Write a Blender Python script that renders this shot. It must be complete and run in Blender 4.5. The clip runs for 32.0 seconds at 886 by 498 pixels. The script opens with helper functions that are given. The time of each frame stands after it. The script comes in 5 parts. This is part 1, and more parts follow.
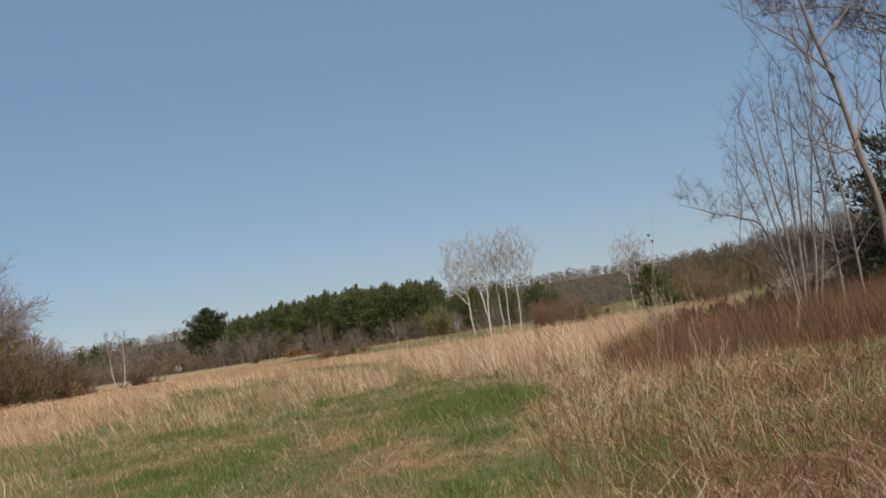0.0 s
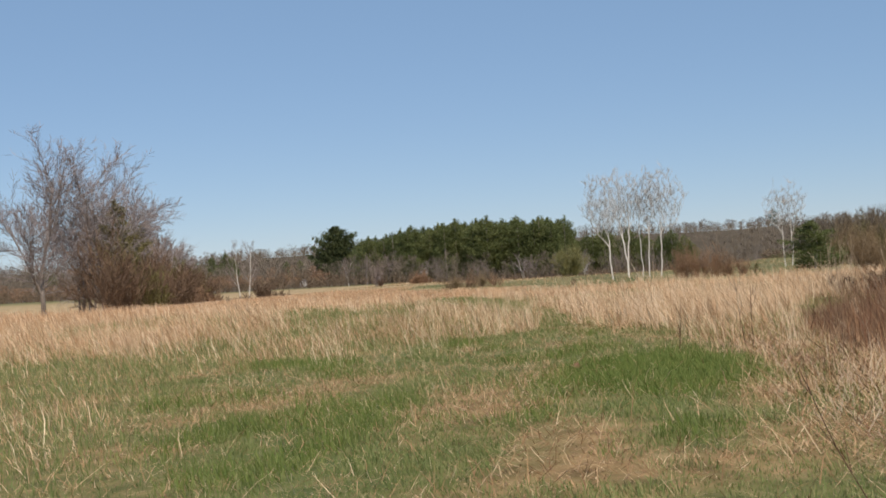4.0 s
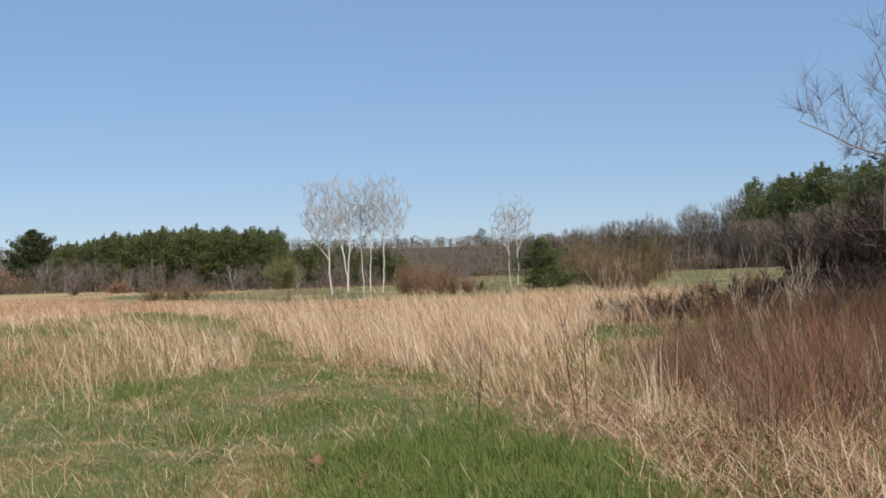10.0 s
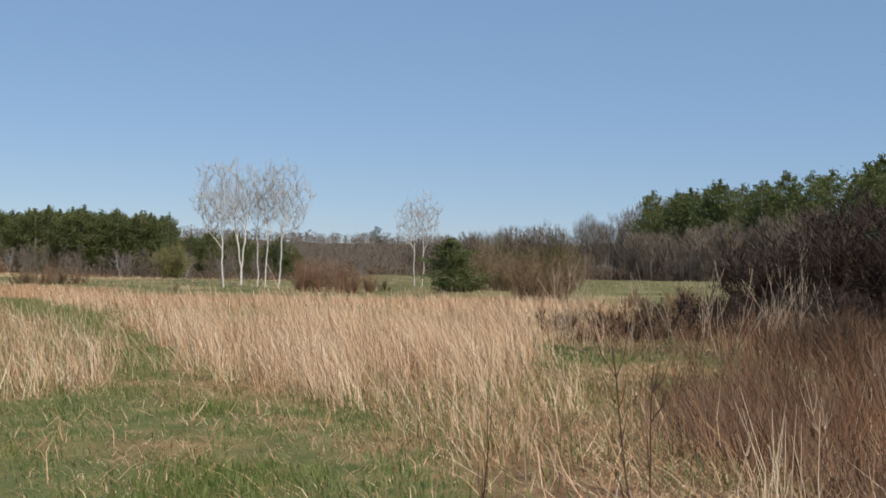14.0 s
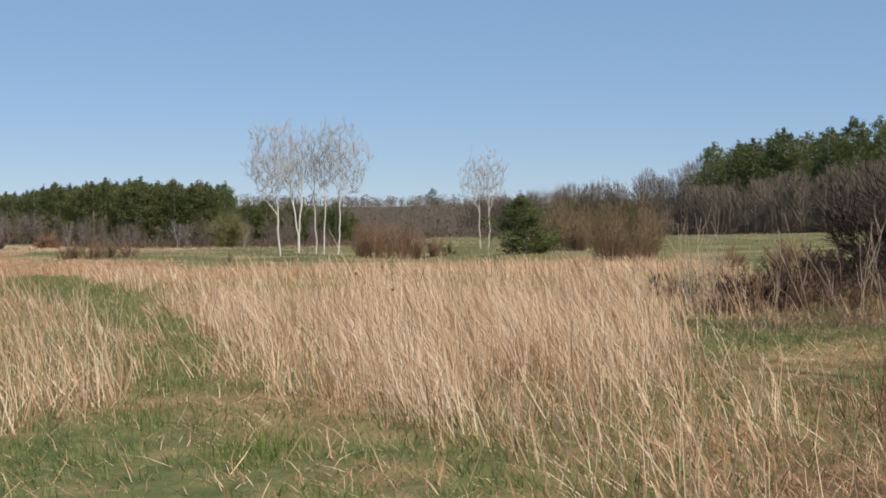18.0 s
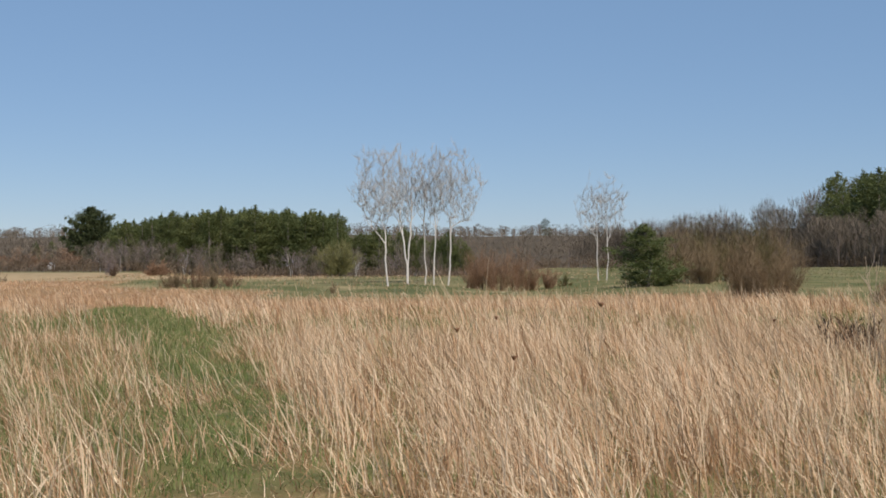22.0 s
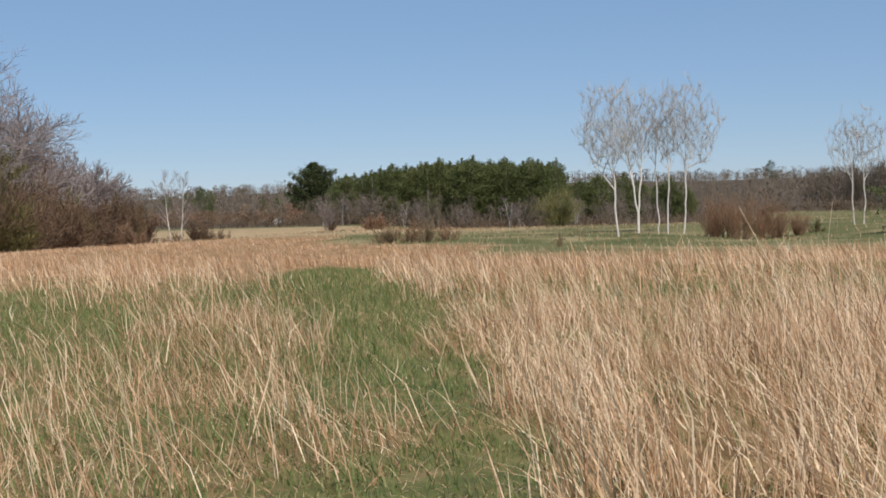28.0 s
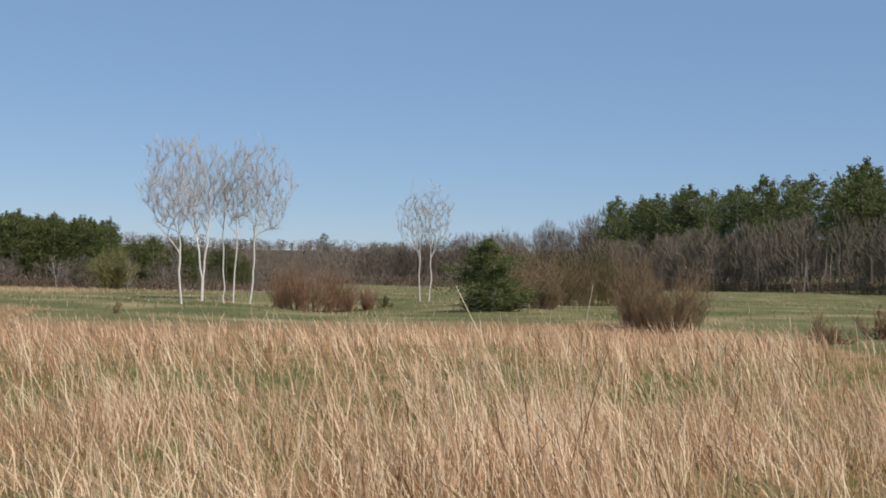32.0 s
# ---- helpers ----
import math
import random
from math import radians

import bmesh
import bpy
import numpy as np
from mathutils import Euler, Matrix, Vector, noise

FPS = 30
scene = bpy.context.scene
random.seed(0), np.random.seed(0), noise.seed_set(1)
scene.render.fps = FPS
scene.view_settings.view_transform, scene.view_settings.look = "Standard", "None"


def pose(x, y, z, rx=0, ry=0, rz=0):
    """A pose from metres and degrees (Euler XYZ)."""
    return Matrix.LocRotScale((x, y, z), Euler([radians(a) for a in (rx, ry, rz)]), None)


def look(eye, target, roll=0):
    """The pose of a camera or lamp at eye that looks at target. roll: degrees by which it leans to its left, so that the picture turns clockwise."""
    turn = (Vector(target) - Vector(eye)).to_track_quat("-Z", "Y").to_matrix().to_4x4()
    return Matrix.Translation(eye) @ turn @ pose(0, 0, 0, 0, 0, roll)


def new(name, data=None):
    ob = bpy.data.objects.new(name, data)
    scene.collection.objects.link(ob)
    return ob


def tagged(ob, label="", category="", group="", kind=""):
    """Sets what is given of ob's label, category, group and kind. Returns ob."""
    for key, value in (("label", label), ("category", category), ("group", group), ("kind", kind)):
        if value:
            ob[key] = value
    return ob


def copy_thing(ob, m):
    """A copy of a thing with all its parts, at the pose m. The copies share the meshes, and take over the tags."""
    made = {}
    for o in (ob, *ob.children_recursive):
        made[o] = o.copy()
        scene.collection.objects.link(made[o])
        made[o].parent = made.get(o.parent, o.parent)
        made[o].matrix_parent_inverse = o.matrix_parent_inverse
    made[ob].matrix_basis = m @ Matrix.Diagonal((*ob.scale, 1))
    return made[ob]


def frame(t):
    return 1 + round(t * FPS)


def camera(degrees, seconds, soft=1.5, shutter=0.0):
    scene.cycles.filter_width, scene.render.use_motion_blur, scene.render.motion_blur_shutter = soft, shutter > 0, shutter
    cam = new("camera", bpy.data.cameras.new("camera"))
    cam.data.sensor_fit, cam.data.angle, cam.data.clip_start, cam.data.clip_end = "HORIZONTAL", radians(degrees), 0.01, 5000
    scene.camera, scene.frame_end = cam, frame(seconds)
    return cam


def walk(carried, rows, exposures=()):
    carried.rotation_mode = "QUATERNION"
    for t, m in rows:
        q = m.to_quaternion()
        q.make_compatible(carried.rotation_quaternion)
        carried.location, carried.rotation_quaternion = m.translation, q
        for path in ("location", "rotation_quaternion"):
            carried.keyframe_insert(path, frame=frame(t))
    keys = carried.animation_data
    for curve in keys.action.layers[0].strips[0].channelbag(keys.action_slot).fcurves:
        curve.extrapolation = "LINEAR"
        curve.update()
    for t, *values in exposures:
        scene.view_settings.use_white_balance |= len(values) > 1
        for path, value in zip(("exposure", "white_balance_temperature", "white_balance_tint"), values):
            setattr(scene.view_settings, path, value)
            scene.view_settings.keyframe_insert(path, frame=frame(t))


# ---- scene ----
cam = camera(39.0, 32.0, soft=1.75)
# seconds, place, then degrees: turn to the left from +y, tilt up, lean
PATH = (
    (0.0, 0.006, 0.001, 1.550, 3.40, 3.10, -8.91),
    (0.5, -0.128, 0.554, 1.550, 1.84, 2.31, -7.69),
    (1.0, -0.266, 1.103, 1.550, 5.05, 1.40, -6.82),
    (1.5, -0.405, 1.649, 1.550, 5.30, 1.82, -7.13),
    (2.0, -0.544, 2.196, 1.550, 4.18, 0.34, -8.35),
    (2.5, -0.679, 2.747, 1.550, 7.98, -0.03, -7.64),
    (4.5, -1.130, 5.058, 1.550, 8.05, 1.09, -1.75),
    (5.0, -1.217, 5.674, 1.550, 6.75, 1.26, 0.20),
    (5.5, -1.295, 6.302, 1.550, 7.55, 1.20, 0.83),
    (6.0, -1.367, 6.937, 1.550, 6.21, -0.81, -3.23),
    (6.5, -1.432, 7.573, 1.550, 3.60, -0.81, -4.01),
    (7.0, -1.492, 8.207, 1.550, 1.59, -1.26, -1.98),
    (7.5, -1.548, 8.834, 1.550, -2.22, -1.41, -1.86),
    (8.0, -1.601, 9.448, 1.550, -5.65, -1.49, -4.10),
    (8.5, -1.649, 10.048, 1.550, -5.40, -0.41, -0.99),
    (9.0, -1.689, 10.638, 1.550, -6.02, -0.35, -2.52),
    (9.5, -1.724, 11.222, 1.550, -4.88, -0.16, -0.41),
    (10.0, -1.754, 11.803, 1.550, -3.54, 0.72, -1.91),
    (10.5, -1.781, 12.384, 1.550, -6.19, 0.28, -1.90),
    (11.0, -1.807, 12.968, 1.550, -3.31, 0.11, 1.03),
    (11.5, -1.832, 13.559, 1.550, -4.21, -0.67, -3.12),
    (12.0, -1.859, 14.161, 1.550, -6.23, 0.33, -2.74),
    (12.5, -1.887, 14.783, 1.550, -6.05, 0.02, -1.23),
    (13.0, -1.916, 15.427, 1.550, -7.32, -0.11, -1.16),
    (13.5, -1.944, 16.082, 1.550, -9.02, 0.48, 0.34),
    (14.0, -1.970, 16.738, 1.550, -8.39, 0.65, 1.19),
    (14.5, -1.994, 17.386, 1.550, -9.56, 0.35, -0.67),
    (16.5, -2.042, 19.700, 1.550, -11.32, 1.02, 0.05),
    (17.0, -2.039, 20.186, 1.550, -9.01, 0.89, -0.77),
    (17.5, -2.030, 20.645, 1.550, -6.79, 0.65, -1.47),
    (18.0, -2.018, 21.085, 1.550, -5.82, -1.15, -0.64),
    (18.5, -2.003, 21.514, 1.550, -4.74, -0.06, 1.85),
    (19.0, -1.988, 21.939, 1.550, -4.50, 0.02, -1.84),
    (19.5, -1.972, 22.369, 1.550, -5.94, -0.35, 0.39),
    (20.0, -1.958, 22.810, 1.550, -4.35, 0.38, -1.27),
    (20.5, -1.940, 23.259, 1.550, -3.16, 1.54, -1.27),
    (21.0, -1.912, 23.707, 1.550, -5.48, 1.08, 0.03),
    (21.5, -1.881, 24.154, 1.550, -2.72, 1.12, 0.27),
    (22.0, -1.850, 24.600, 1.550, -0.70, 0.26, -0.25),
    (22.5, -1.826, 25.045, 1.550, -3.39, 0.10, -0.84),
    (23.0, -1.813, 25.489, 1.550, -2.14, 0.32, 0.66),
    (23.5, -1.815, 25.933, 1.550, 0.50, 0.08, -0.82),
    (24.0, -1.839, 26.376, 1.550, 1.58, -0.48, -2.78),
    (24.5, -1.888, 26.815, 1.550, 5.25, 0.55, -1.30),
    (25.0, -1.960, 27.248, 1.550, 7.20, -0.08, -1.81),
    (25.5, -2.048, 27.678, 1.550, 5.60, -0.07, -1.73),
    (27.5, -2.451, 29.437, 1.550, 8.13, -0.92, -2.54),
    (28.0, -2.536, 29.905, 1.550, 9.31, -1.92, -1.67),
    (28.5, -2.611, 30.389, 1.550, 9.40, -2.32, -0.87),
    (29.0, -2.682, 30.887, 1.550, 9.33, -0.70, -1.94),
    (29.5, -2.749, 31.397, 1.550, 12.16, 0.58, -2.77),
    (30.0, -2.814, 31.914, 1.550, 12.48, 0.74, -2.12),
    (30.5, -2.878, 32.435, 1.550, 11.03, 0.10, -2.68),
    (31.0, -2.942, 32.957, 1.550, 12.43, 0.43, -2.15),
    (31.6, -3.020, 33.581, 1.550, 4.63, 0.09, -1.12),
    (31.8, -3.046, 33.787, 1.550, -4.09, 0.24, -0.49),
    (32.0, -3.072, 33.993, 1.550, -10.93, 1.06, 1.29),
)


EXPOSURES = ((0.0, -0.25), (0.5, -0.06), (1.0, 0.12), (2.5, 0.05), (4.0, 0.02), (6.0, 0.03), (7.0, 0.12), (8.0, 0.2), (9.0, 0.07), (10.0, 0.1), (13.0, -0.02), (17.0, 0.0), (18.5, 0.05), (20.0, -0.12), (23.0, -0.1), (25.0, -0.14), (28.0, -0.06), (29.0, -0.04), (30.5, -0.11), (32.0, -0.07))


def carried_pose(x, y, z, yaw, tilt, lean):
    a, b = radians(yaw), radians(tilt)
    ahead = Vector((-math.sin(a) * math.cos(b), math.cos(a) * math.cos(b), math.sin(b)))
    eye = Vector((x, y, z))
    return look(eye, eye + ahead * 10, lean)


walk(cam, [(t, carried_pose(*rest)) for t, *rest in PATH], [(t, e, float(np.interp(t, (0, 1, 3, 6, 9, 14, 32), (7020, 6980, 6880, 6680, 6480, 6600, 6500))), 16) for t, e in EXPOSURES])

# ---- sky and sun ----
SUN_AZ, SUN_EL = 148.0, 48.0  # degrees from +y towards +x, and above the horizon
world = bpy.data.worlds.new("sky")
scene.world = world
world.use_nodes = True
wn = world.node_tree
sky = wn.nodes.new("ShaderNodeTexSky")
sky.sky_type, sky.sun_disc = "NISHITA", False
sky.sun_elevation, sky.sun_rotation = radians(SUN_EL), radians(SUN_AZ)
sky.air_density, sky.dust_density, sky.ozone_density = 1.0, 0.0, 2.6
sky.altitude = 1800
# clear spring air: the sky's own gradient, evened out a little by a plain blue
even = wn.nodes.new("ShaderNodeMix")
even.data_type = "RGBA"
even.inputs["Factor"].default_value = 0.48
even.inputs["B"].default_value = (3.05, 5.68, 8.95, 1)
wn.links.new(sky.outputs[0], even.inputs["A"])
wn.links.new(even.outputs["Result"], wn.nodes["Background"].inputs[0])
wn.nodes["Background"].inputs[1].default_value = 0.082
sun = new("sun", bpy.data.lights.new("sun", "SUN"))
sun.data.energy, sun.data.angle, sun.data.color = 4.7, radians(0.53), (1.0, 0.95, 0.87)
sa, se = radians(SUN_AZ), radians(SUN_EL)
sun.matrix_world = look((40, 40, 60), (40 - math.sin(sa) * math.cos(se) * 10, 40 - math.cos(sa) * math.cos(se) * 10, 60 - math.sin(se) * 10))


# ---- materials ----
def material(name, stops, rough=0.85, scale=6.0, island=0.6, translucent=0.0, bump=0.0, mottled=0.4, object_random=False):
    """A matt natural surface: stops of colour chosen by chance per piece and by two scales of grain."""
    m = bpy.data.materials.new(name)
    m.use_nodes = True
    n, l = m.node_tree.nodes, m.node_tree.links
    bsdf = n["Principled BSDF"]
    bsdf.inputs["Roughness"].default_value = rough
    bsdf.inputs["Specular IOR Level"].default_value = 0.25
    ramp = n.new("ShaderNodeValToRGB")
    while len(ramp.color_ramp.elements) < len(stops):
        ramp.color_ramp.elements.new(0.5)
    for e, (at, c) in zip(ramp.color_ramp.elements, stops):
        e.position, e.color = at, (*c, 1)
    where = n.new("ShaderNodeNewGeometry")
    coarse, fine = n.new("ShaderNodeTexNoise"), n.new("ShaderNodeTexNoise")
    coarse.inputs["Scale"].default_value, fine.inputs["Scale"].default_value = scale * 0.07, scale
    coarse.inputs["Detail"].default_value, fine.inputs["Detail"].default_value = 3.0, 4.0
    for tex in (coarse, fine):
        l.new(where.outputs["Position"], tex.inputs["Vector"])
    both = n.new("ShaderNodeMath")
    both.operation = "ADD"
    l.new(coarse.outputs["Fac"], both.inputs[0])
    l.new(fine.outputs["Fac"], both.inputs[1])
    spread = n.new("ShaderNodeMapRange")
    spread.inputs["From Min"].default_value, spread.inputs["From Max"].default_value = 0.6, 1.4
    l.new(both.outputs[0], spread.inputs["Value"])
    mixed = n.new("ShaderNodeMix")
    mixed.inputs["Factor"].default_value = island
    l.new(spread.outputs[0], mixed.inputs["A"])
    if object_random:
        info = n.new("ShaderNodeObjectInfo")
        l.new(info.outputs["Random"], mixed.inputs["B"])
    else:
        l.new(where.outputs["Random Per Island"], mixed.inputs["B"])
    l.new(mixed.outputs["Result"], ramp.inputs["Fac"])
    l.new(ramp.outputs["Color"], bsdf.inputs["Base Color"])
    if bump:
        b = n.new("ShaderNodeBump")
        b.inputs["Strength"].default_value, b.inputs["Distance"].default_value = bump, 0.02
        l.new(fine.outputs["Fac"], b.inputs["Height"])
        l.new(b.outputs["Normal"], bsdf.inputs["Normal"])
    if translucent:
        t, mix = n.new("ShaderNodeBsdfTranslucent"), n.new("ShaderNodeMixShader")
        l.new(ramp.outputs["Color"], t.inputs["Color"])
        mix.inputs["Fac"].default_value = translucent
        l.new(bsdf.outputs[0], mix.inputs[1])
        l.new(t.outputs[0], mix.inputs[2])
        l.new(mix.outputs[0], n["Material Output"].inputs["Surface"])
    return m


STRAW = material("dry_grass_blade", ((0.0, (0.20, 0.102, 0.05)), (0.3, (0.45, 0.262, 0.135)), (0.65, (0.69, 0.458, 0.265)), (1.0, (0.92, 0.755, 0.54))), 0.7, 3.0, 0.75, 0.3)
THATCH = material("flattened_thatch", ((0.0, (0.20, 0.10, 0.05)), (0.5, (0.42, 0.26, 0.13)), (1.0, (0.76, 0.60, 0.38))), 0.75, 3.0, 0.8, 0.15)
GREEN = material("green_grass_blade", ((0.0, (0.098, 0.138, 0.038)), (0.45, (0.172, 0.214, 0.066)), (0.76, (0.26, 0.27, 0.10)), (1.0, (0.52, 0.425, 0.225))), 0.6, 2.0, 0.7, 0.35)
FIELD = material("olive_meadow_blade", ((0.0, (0.095, 0.108, 0.04)), (0.45, (0.145, 0.15, 0.058)), (0.72, (0.225, 0.205, 0.096)), (1.0, (0.42, 0.34, 0.19))), 0.65, 2.0, 0.7, 0.3)
LUSH = material("lush_grass_blade", ((0.0, (0.10, 0.145, 0.03)), (0.6, (0.155, 0.205, 0.045)), (1.0, (0.27, 0.285, 0.09))), 0.55, 2.0, 0.7, 0.35)
WEED = material("red_brown_weed_stem", ((0.0, (0.085, 0.035, 0.02)), (0.5, (0.185, 0.087, 0.045)), (0.85, (0.31, 0.172, 0.088)), (1.0, (0.48, 0.32, 0.165))), 0.8, 3.0, 0.8, 0.1)
STEM = material("dark_dead_stem", ((0.0, (0.05, 0.025, 0.017)), (1.0, (0.15, 0.075, 0.045))), 0.8, 20.0, 0.3)
PALE = material("bleached_stem", ((0.0, (0.55, 0.378, 0.21)), (1.0, (0.90, 0.755, 0.535))), 0.7, 20.0, 0.5)
BARK = material("grey_brown_bark", ((0.0, (0.13, 0.105, 0.085)), (0.5, (0.25, 0.21, 0.175)), (1.0, (0.40, 0.35, 0.295))), 0.9, 14.0, 0.2, bump=0.5)
TWIG = material("grey_brown_twig", ((0.0, (0.11, 0.085, 0.072)), (0.6, (0.22, 0.175, 0.152)), (1.0, (0.36, 0.30, 0.265))), 0.85, 4.0, 0.8)
ROWTWIG = material("pale_grey_twig", ((0.0, (0.135, 0.11, 0.098)), (0.6, (0.24, 0.202, 0.185)), (1.0, (0.37, 0.325, 0.305))), 0.85, 4.0, 0.8)
# near-black: the shade inside thicket and brambles is put into the twig colour
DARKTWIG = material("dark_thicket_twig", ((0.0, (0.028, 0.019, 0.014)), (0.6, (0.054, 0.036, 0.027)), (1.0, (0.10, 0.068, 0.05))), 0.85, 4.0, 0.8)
BRUSH = material("brown_brush_twig", ((0.0, (0.12, 0.082, 0.045)), (0.5, (0.205, 0.145, 0.08)), (1.0, (0.30, 0.22, 0.125))), 0.85, 2.0, 0.6)
SOFTBRUSH = material("warm_brown_twig", ((0.0, (0.19, 0.112, 0.066)), (0.5, (0.30, 0.182, 0.108)), (1.0, (0.41, 0.272, 0.165))), 0.85, 2.0, 0.5, 0.25)
HAZE = material("yellow_green_bud", ((0.0, (0.17, 0.16, 0.06)), (1.0, (0.30, 0.28, 0.12))), 0.75, 1.0, 0.7, 0.35)
BRAMBLE = material("bramble_twig", ((0.0, (0.09, 0.052, 0.03)), (0.5, (0.17, 0.105, 0.062)), (1.0, (0.28, 0.185, 0.11))), 0.85, 4.0, 0.8)
CANE = material("weathered_cane", ((0.0, (0.32, 0.23, 0.15)), (1.0, (0.60, 0.475, 0.33))), 0.75, 12.0, 0.6)
ROWBRUSH = material("red_brown_brush_twig", ((0.0, (0.068, 0.042, 0.028)), (0.5, (0.122, 0.077, 0.048)), (1.0, (0.20, 0.13, 0.08))), 0.85, 0.4, 0.5)
OLIVE = material("olive_budding_twig", ((0.0, (0.06, 0.05, 0.02)), (0.5, (0.13, 0.11, 0.04)), (1.0, (0.23, 0.20, 0.075))), 0.8, 2.0, 0.7, 0.15)
WHITEBARK = material("white_bark", ((0.0, (0.26, 0.22, 0.18)), (0.22, (0.50, 0.455, 0.395)), (0.6, (0.64, 0.60, 0.535)), (1.0, (0.74, 0.71, 0.65))), 0.75, 5.0, 0.1, bump=0.3)
PALETWIG = material("pale_birch_twig", ((0.0, (0.31, 0.293, 0.268)), (0.6, (0.47, 0.45, 0.418)), (1.0, (0.64, 0.618, 0.58))), 0.85, 4.0, 0.8)
NEEDLE = material("pine_needle", ((0.0, (0.085, 0.105, 0.037)), (0.5, (0.14, 0.162, 0.056)), (1.0, (0.22, 0.228, 0.083))), 0.65, 0.9, 0.5, 0.45, object_random=True)
DEEPNEEDLE = material("deep_green_needle", ((0.0, (0.05, 0.066, 0.027)), (0.6, (0.085, 0.102, 0.04)), (1.0, (0.135, 0.145, 0.056))), 0.65, 0.9, 0.6, 0.35)
DARKNEEDLE = material("dark_evergreen_needle", ((0.0, (0.028, 0.032, 0.014)), (0.6, (0.055, 0.06, 0.024)), (1.0, (0.09, 0.092, 0.038))), 0.7, 3.0, 0.6, 0.2)
FARWOOD = material("bare_wood", ((0.0, (0.125, 0.10, 0.072)), (0.5, (0.165, 0.134, 0.098)), (1.0, (0.21, 0.172, 0.128))), 0.9, 0.15, 0.25)
EDGE = material("edge_brush_twig", ((0.0, (0.10, 0.07, 0.046)), (0.5, (0.15, 0.106, 0.068)), (1.0, (0.21, 0.155, 0.095))), 0.9, 0.3, 0.3)
BUDDING = material("budding_leaf", ((0.0, (0.10, 0.115, 0.035)), (1.0, (0.22, 0.23, 0.08))), 0.75, 1.0, 0.7, 0.25)
LEAF = material("dead_oak_leaf", ((0.0, (0.17, 0.08, 0.05)), (1.0, (0.29, 0.155, 0.095))), 0.7, 20.0, 0.4, 0.2)
PAINT = material("white_clapboard", ((0.0, (0.72, 0.70, 0.67)), (1.0, (0.82, 0.81, 0.78))), 0.6, 3.0, 0.1)
ROOFING = material("grey_roofing", ((0.0, (0.10, 0.095, 0.09)), (1.0, (0.18, 0.17, 0.16))), 0.9, 3.0, 0.1)
DARKGLASS = material("dark_window_glass", ((0.0, (0.02, 0.025, 0.03)), (1.0, (0.03, 0.035, 0.04))), 0.1, 3.0, 0.1)


# ---- mesh building ----
class Shape:
    """Triangles gathered in blocks, then made into one mesh."""

    def __init__(self):
        self.v, self.t, self.n = [], [], 0

    def add(self, v, t):
        self.v.append(np.asarray(v, float).reshape(-1, 3))
        self.t.append(np.asarray(t, int).reshape(-1, 3) + self.n)
        self.n += len(self.v[-1])

    def tube(self, pts, radii, sides=4):
        pts, radii = np.asarray(pts, float), np.asarray(radii, float)
        ways = np.gradient(pts, axis=0)
        ways /= np.linalg.norm(ways, axis=1)[:, None] + 1e-9
        ref = np.array([0.31, 0.87, 0.11]) if abs(ways[0, 2]) > 0.6 else np.array([0.1, 0.05, 1.0])
        a = np.cross(ways, ref)
        a /= np.linalg.norm(a, axis=1)[:, None] + 1e-9
        b = np.cross(ways, a)
        turn = np.arange(sides) * 2 * math.pi / sides
        ring = a[:, None] * np.cos(turn)[None, :, None] + b[:, None] * np.sin(turn)[None, :, None]
        v = (pts[:, None] + ring * radii[:, None, None]).reshape(-1, 3)
        t = []
        for i in range(len(pts) - 1):
            for j in range(sides):
                p, q = i * sides + j, i * sides + (j + 1) % sides
                t += [(p, q, q + sides), (p, q + sides, p + sides)]
        self.add(v, t)

    def blades(self, base, tip, width, bend, side):
        """Tapered, bent blades, all at once: two pieces each, from arrays of bases, tips, widths, bends and side directions."""
        mid = base * 0.48 + tip * 0.52 + bend
        w = side * (width / 2)[:, None]
        v = np.stack([base - w, base + w, mid - w * 0.75, mid + w * 0.75, tip], 1).reshape(-1, 3)
        t = np.array([(0, 1, 3), (0, 3, 2), (2, 3, 4)])[None] + 5 * np.arange(len(base))[:, None, None]
        self.add(v, t)

    def mesh(self, name, mat, smooth=False):
        me = bpy.data.meshes.new(name)
        v, t = np.concatenate(self.v), np.concatenate(self.t)
        me.vertices.add(len(v))
        me.vertices.foreach_set("co", v.astype(np.float32).ravel())
        me.loops.add(t.size)
        me.loops.foreach_set("vertex_index", t.astype(np.int32).ravel())
        me.polygons.add(len(t))
        me.polygons.foreach_set("loop_start", np.arange(0, t.size, 3, dtype=np.int32))
        if smooth:
            me.polygons.foreach_set("use_smooth", np.ones(len(t), bool))
        me.materials.append(mat)
        me.update(calc_edges=True)
        return me


def part(name, shape, mat, parent=None, label="", smooth=False):
    ob = new(name, shape.mesh(name, mat, smooth))
    if parent is not None:
        ob.parent = parent
    return tagged(ob, label)


def thing(name, label, category, group="", at=(0, 0, 0)):
    ob = new(name)
    ob.empty_display_size = 0.2
    ob.location = at
    return tagged(ob, label, category, group)


def unit(v):
    return v / (np.linalg.norm(v) + 1e-9)


def aside(rng, d, low, high):
    """A direction that leaves d at an angle between low and high degrees."""
    a = unit(np.cross(d, rng.normal(size=3)))
    g = radians(rng.uniform(low, high))
    return unit(d * math.cos(g) + a * math.sin(g))


